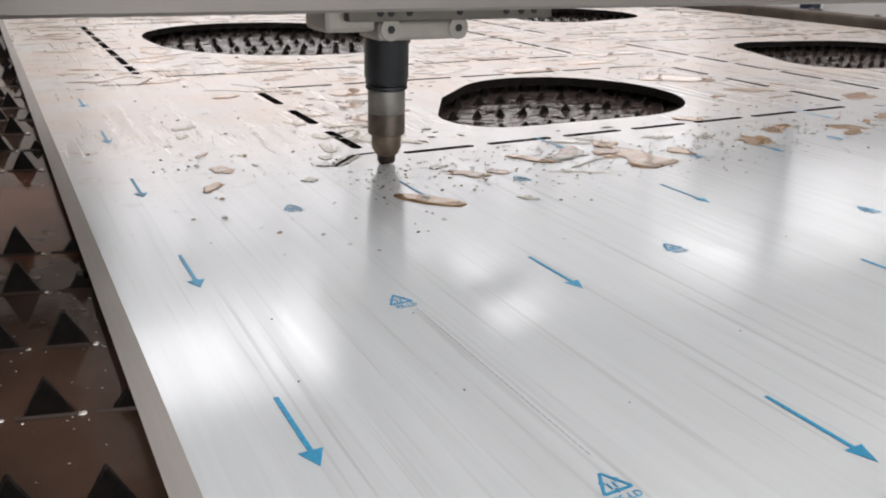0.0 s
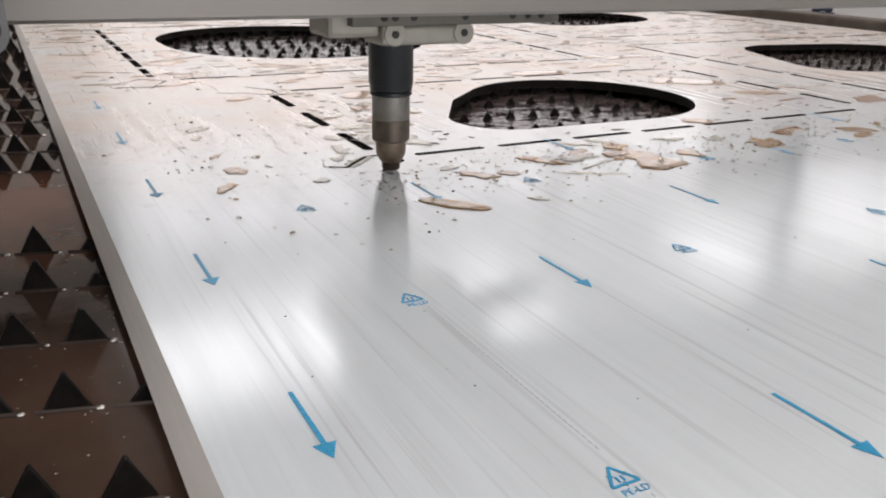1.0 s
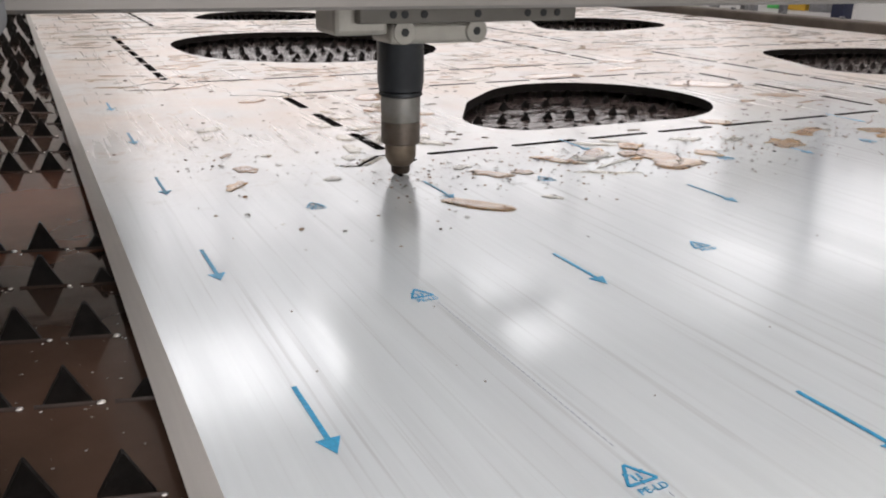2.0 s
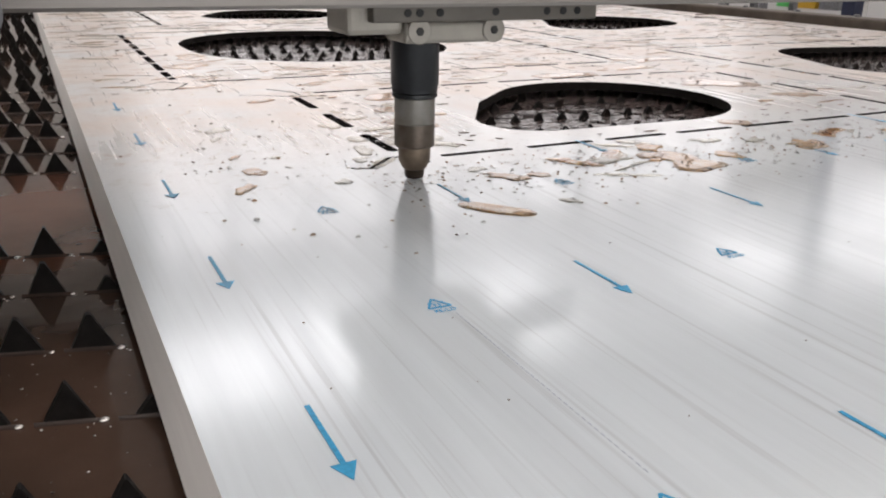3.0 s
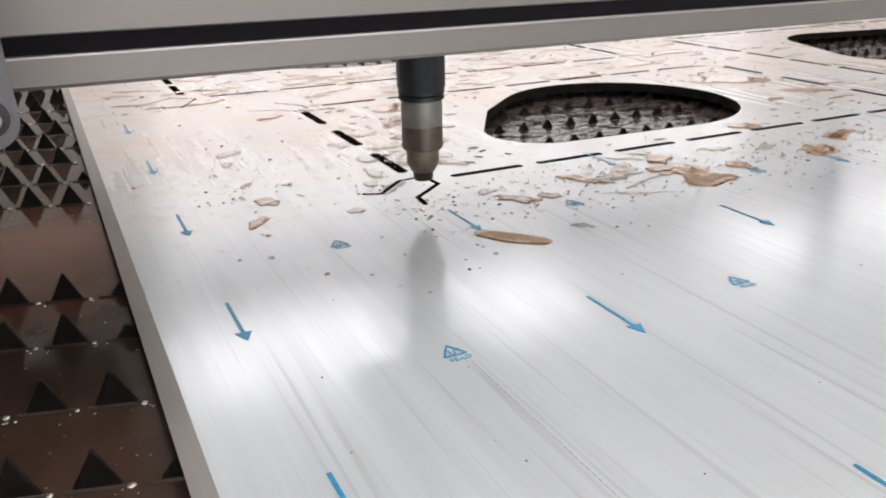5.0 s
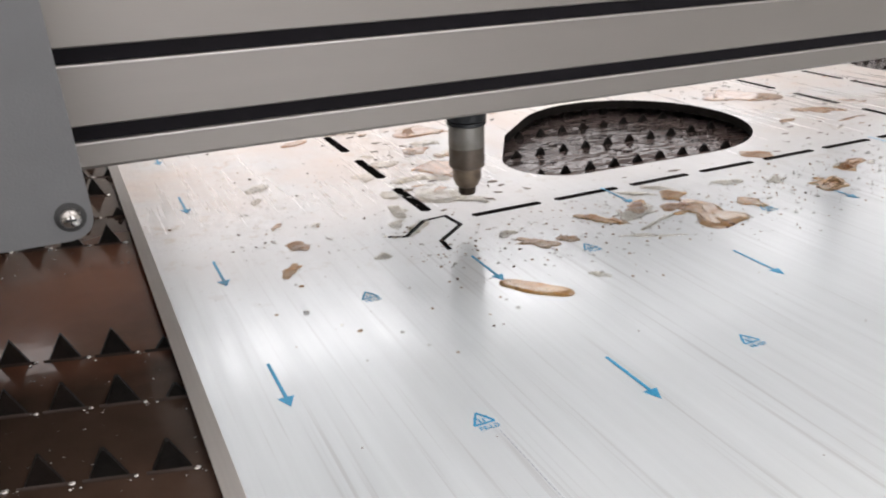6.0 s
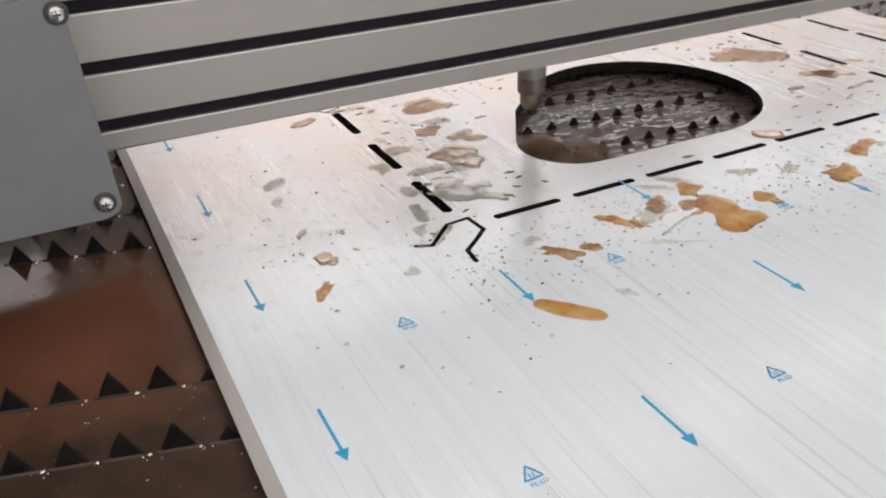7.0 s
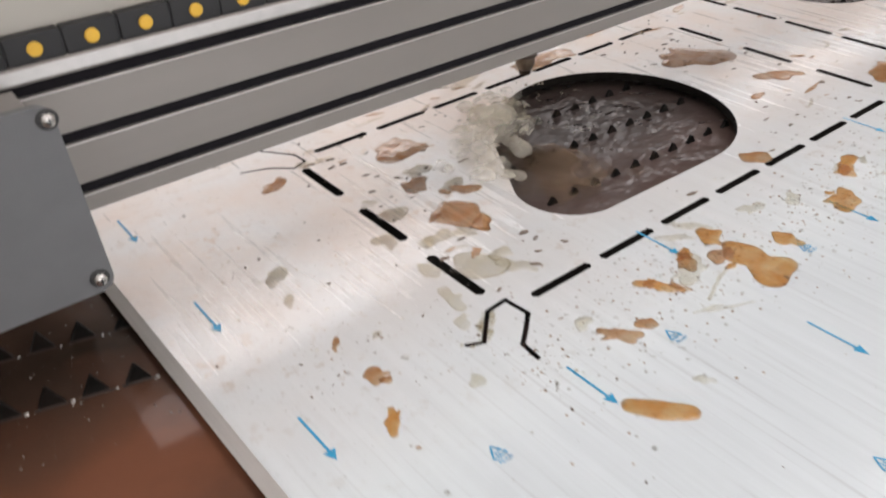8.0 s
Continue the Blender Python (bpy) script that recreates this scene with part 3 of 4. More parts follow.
def sheet_cuts():
    loops = [round_circles(h, n=(48 if k == 0 else 28)) for k, h in enumerate(HOLES)]
    for k, (x0, y0, x1, y1, nx, ny) in enumerate(PARTS):
        w = 0.0096
        for n, a, c, flip in ((nx, x0, x1, False), (ny, y0, y1, True)):
            step = (c - a - 0.074 + 0.022) / n if not flip else (c - a - 0.07 + 0.046) / n
            gap = 0.022 if not flip else 0.046
            if k and flip:
                step, gap = (c - a - 0.07 + 0.022) / n, 0.022
            for i in range(n):
                u = a + 0.0365 + i * step
                v = u + step - gap
                for q in ((y0, y1) if not flip else (x0, x1)):
                    loops.append(slot((u, q), (v, q), w) if not flip else slot((q, u), (q, v), w * 1.22))
    lead = 0.0050
    loops.append(ribbon([(0.160, 0.240), (0.176, 0.2325), (0.2075, 0.2635), (0.232, 0.2655), (0.2345, 0.2365), (0.2165, 0.2205), (0.2005, 0.2075), (0.198, 0.184)], lead))
    loops.append(ribbon([(0.157, 0.668), (0.190, 0.656), (0.214, 0.634), (0.234, 0.642), (0.232, 0.666), (0.204, 0.705)], lead * 0.6))
    loops.append(ribbon([(0.972, 0.243), (0.99, 0.232), (1.03, 0.245)], lead * 0.5))
    loops.append(ribbon([(0.025, 0.776), (0.082, 0.822), (0.112, 0.796), (0.082, 0.738)], lead * 0.6))
    return loops


def sheet():
    s = thing("metal_sheet", "film-covered stainless sheet with pear-shaped holes and dashed cuts, on slats", "metal sheet")
    xa, xb, ya, yb = -0.0460, 2.04, -1.25, 3.3

    def left(y):
        return xa - 0.003 * y
    outer = [(left(ya), ya), (xb, ya), (xb, yb), (left(yb), yb)]
    bm = bmesh.new()
    es = []
    for loop in [outer] + sheet_cuts():
        vs = [bm.verts.new((x, y, 0)) for x, y in loop]
        es += [bm.edges.new((vs[i], vs[(i + 1) % len(vs)])) for i in range(len(vs))]
    bmesh.ops.triangle_fill(bm, use_beauty=False, use_dissolve=False, edges=es, normal=(0, 0, 1))
    for f in bm.faces:
        if f.normal.z < 0:
            f.normal_flip()
    top = list(bm.faces)
    rim = [e for e in bm.edges if e.is_boundary]
    ret = bmesh.ops.extrude_edge_only(bm, edges=rim)
    low = [v for v in ret["geom"] if isinstance(v, bmesh.types.BMVert)]
    for v in low:
        v.co.z = -THICK
        if abs(v.co.x - left(v.co.y)) < 0.004:
            v.co.x -= 0.0092           # the sheared edge runs out below
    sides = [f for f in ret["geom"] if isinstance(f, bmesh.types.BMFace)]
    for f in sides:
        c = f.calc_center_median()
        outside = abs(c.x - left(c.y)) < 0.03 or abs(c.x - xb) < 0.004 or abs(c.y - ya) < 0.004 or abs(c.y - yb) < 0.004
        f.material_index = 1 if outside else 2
    lower = bmesh.ops.duplicate(bm, geom=top)
    for g in lower["geom"]:
        if isinstance(g, bmesh.types.BMVert):
            g.co.z = -THICK
    for g in lower["geom"]:
        if isinstance(g, bmesh.types.BMFace):
            g.material_index = 1
            g.normal_flip()
    bmesh.ops.remove_doubles(bm, verts=bm.verts, dist=0.00001)
    for f in bm.faces:
        if f.material_index:
            continue
        if f.normal.z < 0:
            f.normal_flip()
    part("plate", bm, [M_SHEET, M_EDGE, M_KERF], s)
    # print of the protective film
    bm = bmesh.new()
    L = 0.0585
    prism(bm, [(-0.0012, 0.010), (0.0012, 0.010), (0.0012, L), (-0.0012, L)], 0, 0.00018)
    prism(bm, [(0, 0), (0.0054, 0.0118), (-0.0054, 0.0118)], 0, 0.0002)
    arrow = mesh_of("printed_arrow", bm, M_PRINT)
    rng = random.Random(9)
    for col in range(10):
        x = 0.2085 * col
        for row in range(-4, 6):
            y = 0.002 + 0.2005 * row - (0.1 if col % 2 else 0.0)
            if y > 0.72 or (y > 0.24 and col > 0 and not (col == 1 and y < 0.3)):
                continue
            if 0.18 < x < 0.25 and 0.2 < y < 0.4:
                continue
            o = new("printed_arrow", arrow)
            o.parent = s
            o.matrix_basis = pose(x + rng.uniform(-0.001, 0.001), y, 0.0003)
    bm = bmesh.new()
    r = 0.0080
    tri = [(r * math.cos(radians(90 + 120 * k)), r * math.sin(radians(90 + 120 * k))) for k in range(3)]
    for k in range(3):
        a, c = Vector(tri[k]), Vector(tri[(k + 1) % 3])
        prism(bm, slot(a.lerp(c, 0.02), a.lerp(c, 0.44), 0.0014), 0, 0.00018)
        prism(bm, slot(a.lerp(c, 0.5), a.lerp(c, 0.98), 0.0014), 0, 0.00018)
        q = a.lerp(c, 0.46)
        d = (c - a).normalized()
        nn = Vector((-d.y, d.x))
        prism(bm, [tuple(q + d * 0.0022), tuple(q + nn * 0.0016), tuple(q - nn * 0.0016)][::-1], 0, 0.0002)
    for u in (-0.0016, 0.0010):
        prism(bm, slot((u, -0.0022), (u, 0.0012), 0.0009), 0, 0.00018)
    mark = mesh_of("printed_mark", bm, M_PRINT)
    cu = bpy.data.curves.new("film_text", "FONT")
    cu.body, cu.size, cu.align_x, cu.extrude = "PE-LD", 0.0052, "CENTER", 0.00008
    tmp = bpy.data.objects.new("film_text", cu)
    scene.collection.objects.link(tmp)
    text = bpy.data.meshes.new_from_object(tmp.evaluated_get(bpy.context.evaluated_depsgraph_get()))
    bpy.data.objects.remove(tmp)
    text.materials.clear()
    text.materials.append(M_PRINT)
    for col in range(9):
        x = 0.0985 + 0.2125 * col
        for row in range(-2, 2):
            y = -0.066 + 0.1945 * row
            if row == 1 and col > 3:
                continue
            o = new("printed_mark", mark)
            o.parent = s
            o.matrix_basis = pose(x, y, 0.0003)
            o = new("printed_text", text)
            o.parent = s
            o.matrix_basis = pose(x + 0.001, y - 0.0105, 0.0004)
    # scored dashed line in the film
    bm = bmesh.new()
    y = -0.60
    while y < -0.075:
        if not (abs(y + 0.26) < 0.016 or abs(y + 0.066) < 0.016):
            prism(bm, slot((0.1035, y), (0.1035, y + 0.0026), 0.0005), 0, 0.00015)
        y += 0.0045
    tagged(part("perforation", bm, M_PRINT_GREY, s, "fine dashed grey line"), kind="stuff")
    # slivers that drop out once they are cut
    fall = []
    for k, (a, c) in enumerate(FALLING):
        bm = bmesh.new()
        a, c = Vector(a), Vector(c)
        mid = (a + c) / 2
        prism(bm, [tuple(Vector(p) - mid) for p in slot(a, c, 0.0050)], -THICK * 0.9, 0.0)
        o = tagged(part("cut_sliver", bm, M_SHEET), "thin steel sliver burnt out of the sheet", "metal sliver")
        o.matrix_basis = pose(mid.x, mid.y, TOP + 0.0001)
        fall.append((o, mid))
    s.matrix_basis = pose(0, 0, TOP)
    return fall


def blob(bm, cx, cy, rx, ry, turn, h, seed, n=64, rough=0.35, z=TOP):
    """A flat domed puddle: a few drops run together along a line, with one smooth lobed outline."""
    rng = random.Random(seed)
    long = rx / max(ry, 1e-6)
    count = 1 if n < 16 else min(2 + int(long * 1.4), 7)
    drops_run = []
    for k in range(count):
        u = 0.0 if count == 1 else -1 + 2 * k / (count - 1)
        size = ry * (1 - rough * rng.uniform(0, 0.75)) * (1.0 if abs(u) < 0.6 else 0.85)
        drops_run.append((u * max(rx - size, 0) + rng.uniform(-0.2, 0.2) * rough * ry, rng.uniform(-0.9, 0.9) * rough * ry, size))
    if n >= 40 and rough > 0.3:
        for _ in range(6):
            drops_run.append((rng.uniform(-0.95, 0.95) * rx, rng.choice((-1, 1)) * ry * rng.uniform(0.6, 1.35), ry * rng.uniform(0.2, 0.5)))

    def field(x, y):
        return sum((s / max(math.hypot(x - px, y - py), 1e-7)) ** 4 for px, py, s in drops_run)
    reach = []
    for i in range(n):
        a = 2 * math.pi * i / n
        ex, ey = rx * math.cos(a), ry * math.sin(a)
        q, out = 0.25, 0.25
        while q < 2.0:
            if field(q * ex, q * ey) > 1.0:
                out = q
            elif q > out + 0.25:
                break
            q += 0.035
        reach.append(out)
    for _ in range(2):
        reach = [0.25 * reach[i - 1] + 0.5 * reach[i] + 0.25 * reach[(i + 1) % n] for i in range(n)]
    ct, st = math.cos(turn), math.sin(turn)
    rings = []
    for f, zz in ((1.0, 0.0001), (0.93, 0.55), (0.84, 0.86), (0.70, 0.97), (0.5, 0.93), (0.25, 0.9)) if n >= 16 else ((1.0, 0.0001), (0.85, 0.6), (0.45, 1.0)):
        ring = []
        for i in range(n):
            a = 2 * math.pi * i / n
            x, y = f * reach[i] * rx * math.cos(a), f * reach[i] * ry * math.sin(a)
            ring.append(bm.verts.new((cx + x * ct - y * st, cy + x * st + y * ct, z + 0.0002 + h * zz)))
        rings.append(ring)
    for k, (a, c) in enumerate(zip(rings, rings[1:])):
        for i in range(n):
            f = bm.faces.new((a[i], a[(i + 1) % n], c[(i + 1) % n], c[i]))
            f.material_index = 1 if k == 0 and n >= 16 else 0     # curved rim, its dark outline put into the tint
    bm.faces.new(rings[-1])
    return bm


def puddle(name, label, mat, x, y, rx, ry, turn, seed, h=0.0011, rough=0.35):
    bm = blob(bmesh.new(), 0, 0, rx, ry, radians(turn), h, seed, rough=rough, z=0)
    o = tagged(part(name, bm, [mat, M_RIM_OF[mat.name]], smooth=True), label, "puddle", "puddles on the sheet")
    o.matrix_basis = pose(x, y, TOP)
    return o


def puddles():
    amber, pale, rust = "amber oily puddle on the film-covered sheet", "pale yellowish puddle on the film-covered sheet", "rust-brown puddle on the film-covered sheet"
    moving = puddle("puddle", "long amber puddle creeping over the sheet beside a blue arrow", M_AMBER, 0.218, 0.078, 0.032, 0.0105, -50, 11, 0.0010, 0.16)
    A, P, R = (M_AMBER, amber), (M_PALE, pale), (M_RUST, rust)
    rows = [  # kind, x, y, half-length, half-width, turn
        (A, 0.462, 0.140, 0.034, 0.024, 30), (P, 0.405, 0.150, 0.030, 0.004, 20), (A, 0.358, 0.182, 0.026, 0.007, -62), (A, 0.523, 0.147, 0.014, 0.011, 10),
        (R, 0.276, 0.160, 0.022, 0.008, -48), (P, 0.262, 0.192, 0.010, 0.007, 60), (R, 0.304, 0.153, 0.011, 0.006, -10), (R, 0.294, 0.405, 0.034, 0.026, -50),
        (P, 0.250, 0.325, 0.030, 0.019, -68), (A, 0.056, 0.207, 0.017, 0.005, 52), (R, 0.076, 0.262, 0.010, 0.008, 20), (P, 0.083, 0.446, 0.013, 0.009, 0),
        (P, 0.073, 0.402, 0.012, 0.004, 60), (A, 0.640, 0.150, 0.026, 0.013, 10), (R, 0.655, 0.275, 0.016, 0.014, 30), (R, 0.690, 0.680, 0.060, 0.020, -5),
        (A, 0.42, 0.20, 0.014, 0.006, 10), (P, 0.44, 0.225, 0.024, 0.005, -40), (P, 0.47, 0.228, 0.022, 0.006, -50), (R, 0.335, 0.590, 0.034, 0.020, 10),
        (P, 0.240, 0.462, 0.017, 0.011, -30), (P, 0.203, 0.425, 0.015, 0.010, -75), (P, 0.206, 0.352, 0.016, 0.008, -80), (P, 0.236, 0.392, 0.010, 0.007, 10), (R, 0.262, 0.345, 0.010, 0.005, 40), (P, 0.180, 0.268, 0.012, 0.006, 40),
        (R, 0.868, 0.520, 0.060, 0.030, -50), (R, 0.90, 0.40, 0.040, 0.014, -40), (A, 0.72, 0.19, 0.030, 0.010, 20), (A, 0.80, 0.16, 0.024, 0.012, -20),
        (A, 0.93, 0.19, 0.040, 0.014, 8), (R, 1.02, 0.30, 0.044, 0.016, 30), (P, 0.55, 0.208, 0.018, 0.007, -10), (P, 0.60, 0.19, 0.014, 0.006, 30),
        (P, 0.365, 0.13, 0.018, 0.003, -15), (P, 0.385, 0.118, 0.026, 0.0028, -22), (P, 0.285, 0.075, 0.010, 0.0035, -50), (R, 0.30, 0.50, 0.020, 0.010, 60),
        (P, 0.335, 0.47, 0.020, 0.009, 20), (R, 0.072, 0.318, 0.011, 0.0035, 55), (P, 0.108, 0.305, 0.007, 0.003, 30), (A, 0.17, 1.10, 0.05, 0.020, 70), (A, 0.15, 0.98, 0.04, 0.016, 40),
        (R, 0.12, 0.76, 0.03, 0.009, 10), (R, 0.33, 0.89, 0.07, 0.012, -4), (R, 0.98, 0.80, 0.07, 0.02, 10), (R, 1.03, 1.02, 0.09, 0.02, -6), (A, 0.86, 0.72, 0.05, 0.014, 14), (P, 0.139, 0.197, 0.008, 0.0055, 30), (R, 0.080, 0.250, 0.005, 0.004, 70), (P, 0.197, 0.300, 0.022, 0.008, 80)]
    for k, ((mat, label), x, y, a, c, t) in enumerate(rows):
        puddle("puddle", label, mat, x, y, a, c, t, 30 + k, 0.0009 if a > 0.012 else 0.0007, 0.6)
    rng = random.Random(77)
    for k in range(34):
        if k < 20:          # splashed band before the first cut part
            x, y = rng.uniform(0.30, 1.0), rng.gauss(0.185, 0.028)
            mat, label = rng.choice((A, R, R, P))
            size = 0.004 + 0.011 * rng.random() ** 2
        else:               # wet patches between the cut line and the hole
            x, y = rng.uniform(0.15, 0.34), rng.uniform(0.28, 0.64)
            mat, label = rng.choice((P, P, R))
            size = 0.004 + 0.008 * rng.random()
        if y > 0.238 and x > 0.34:
            continue
        puddle("puddle", label, mat, x, y, size * rng.uniform(1.3, 2.2), size * 0.8, rng.uniform(-70, 40), 300 + k, 0.0012, 0.6)
    rng = random.Random(21)
    # fine droplets thrown over the film
    for name, mat, label, n, lo, hi in (("droplets", M_CLEAR, "fine clear water droplets on the film", 820, 0.0005, 0.0022), ("droplets", M_RIM_OF["rusty_water"], "fine rust-brown droplets on the film", 560, 0.0004, 0.0018)):
        bm = bmesh.new()
        for _ in range(n):
            x = rng.uniform(0.02, 1.0)
            y = rng.gauss(0.17, 0.045) if x > 0.17 else rng.gauss(0.32, 0.12)
            if x < 0.17 and rng.random() < 0.55:
                continue
            r = rng.uniform(lo, hi) * (1.5 if rng.random() < 0.08 else 1)
            if (0.24 < y < 0.265 and x > 0.2) or (0.21 < x < 0.234 and y > 0.27):
                continue
            blob(bm, x, y, r * rng.uniform(1, 1.7), r, rng.uniform(0, 3.1), r * 0.45, rng.randint(0, 9999), n=9, rough=0.2)
        tagged(part(name, bm, mat, smooth=True), label, "droplets", kind="stuff")
    # wet beads along the first strokes of the lead-in
    bm = bmesh.new()
    for k in range(26):
        u = rng.random()
        p = Vector((0.160, 0.240)).lerp(Vector((0.176, 0.2325)), u * 2) if u < 0.3 else Vector((0.176, 0.2325)).lerp(Vector((0.2075, 0.2635)), (u - 0.3) / 0.7)
        s = 0.0012 + 0.002 * rng.random()
        side = rng.choice((-1, 1)) * (s + 0.002)
        blob(bm, p.x - side * 0.7, p.y + side * 0.7, s * 1.6, s, radians(45), 0.0006, 700 + k, n=16, rough=0.4)
    tagged(part("wet_beads", bm, [M_PALE, M_RIM_OF[M_PALE.name]], smooth=True), "dirty wet beads along the short lead-in cut", "water", kind="stuff")
    # streaky wet film on the worked area
    bm, bq = bmesh.new(), bmesh.new()
    for k in range(1250):
        x, y = rng.uniform(-0.03, 2.0), 0.28 + 2.6 * rng.random() ** 1.25
        inside = False
        for circles in HOLES:
            for cx, cy, cr in circles:
                if math.hypot(x - cx, y - cy) < cr + 0.05:
                    inside = True
        if inside or (x < 0.2 and y < 0.72) or (x < 0.98 and y < 0.66 and k % 3):
            continue
        r = (0.004 + 0.026 * rng.random() ** 2.2) * (0.6 + 0.5 * y) * (0.6 if y < 0.7 else 1)
        blob(bm if k % 2 else bq, x, y, r * rng.uniform(1.0, 2.4), r * rng.uniform(0.25, 0.7), rng.uniform(-0.6, 0.6), 0.0007, k, n=22, rough=0.7)
    tagged(part("wet_streaks", bm, [M_PALE, M_RIM_OF[M_PALE.name]], smooth=True), "pale wet streaks between the cut parts", "water", kind="stuff")
    tagged(part("wet_streaks", bq, [M_RUST, M_RIM_OF[M_RUST.name]], smooth=True), "brown wet streaks between the cut parts", "water", kind="stuff")
    # thin dark runs of dross and dirty water edges
    bm = bmesh.new()
    for k in range(700):
        x, y = rng.uniform(-0.02, 2.0), 0.70 + 2.2 * rng.random() ** 1.3
        if k % 4 == 0:
            x, y = rng.uniform(0.23, 0.95), rng.uniform(0.27, 0.66)
        if any(math.hypot(x - cx, y - cy) < cr + 0.035 for circles in HOLES for cx, cy, cr in circles):
            continue
        r = rng.uniform(0.006, 0.030) * (0.5 + 0.5 * y) if k % 4 else rng.uniform(0.002, 0.007)
        blob(bm, x, y, r, r * rng.uniform(0.05, 0.14) * (1 if k % 4 else 4), rng.gauss(0, 0.35), 0.0005, k + 3, n=22, rough=0.7)
    tagged(part("dross_runs", bm, M_DROSS, smooth=True), "thin dark runs of dross and dirty water", "dirt", kind="stuff")
    # grains of dross and small drops strewn over the worked part
    grains = ((M_DROSS, "brown grains of dross strewn over the worked sheet", "dirt", 520), (M_PALE, "small clear drops strewn over the worked sheet", "droplets", 420))
    for mat, label, category, count in grains:
        bm = bmesh.new()
        for k in range(count):
            if k % 9:
                x, y = rng.uniform(-0.03, 1.9), 0.27 + 1.5 * rng.random() ** 1.4
            else:
                x, y = rng.uniform(0.02, 0.24), rng.gauss(0.33, 0.13)
            if any(math.hypot(x - cx, y - cy) < cr + 0.03 for circles in HOLES for cx, cy, cr in circles):
                continue
            s = (0.0006 + 0.0022 * rng.random() ** 2) * (0.6 + 0.9 * max(y, 0.2))
            blob(bm, x, y, s * rng.uniform(1.2, 2.6), s, rng.gauss(0, 0.7), s * 0.4, 2000 + k, n=9, rough=0.5)
        tagged(part("grains", bm, mat, smooth=True), label, category, kind="stuff")
    # dark specks of spatter
    bm = bmesh.new()
    for _ in range(40):
        x, y = rng.uniform(-0.03, 0.9), rng.uniform(-0.3, 0.7)
        if 0.3 < x < 0.85 and y > 0.24:
            continue
        r = rng.uniform(0.0004, 0.0009)
        blob(bm, x, y, r * 1.3, r, rng.uniform(0, 3), r * 0.5, rng.randint(0, 999), n=7)
    tagged(part("specks", bm, M_DROSS), "grey-brown specks of burnt spatter on the film", "dirt", kind="stuff")
    return moving


# ---------------------------------------------------------------- gantry and cutting head (origin: below the nozzle, at the sheet)
def screw(parent, x, y, z, r=0.0045):
    """Domed cross-head screw facing -y."""
    m = pose(x, y, z, 90, 0, 0)
    bm = lathe(bmesh.new(), [(r * 1.5, -0.0005), (r * 1.5, 0.0009), (r * 1.2, 0.0012)], 28, m)
    part("washer", bm, M_DARK, parent)
    bm = lathe(bmesh.new(), [(r, 0.0012), (r, 0.0026), (r * 0.85, 0.0042), (r * 0.5, 0.0052), (r * 0.15, 0.0055)], 28, m)
    h = part("screw", bm, M_SCREW, parent, "zinc cross-head screw")
    shade_by_angle(h, 60)
    bm = bmesh.new()
    box(bm, -r * 0.5, r * 0.5, -r * 0.11, r * 0.11, 0.0045, 0.0060)
    box(bm, -r * 0.11, r * 0.11, -r * 0.5, r * 0.5, 0.00452, 0.00602)
    bm.transform(m)
    part("screw_slot", bm, M_DARK, h)
    return h


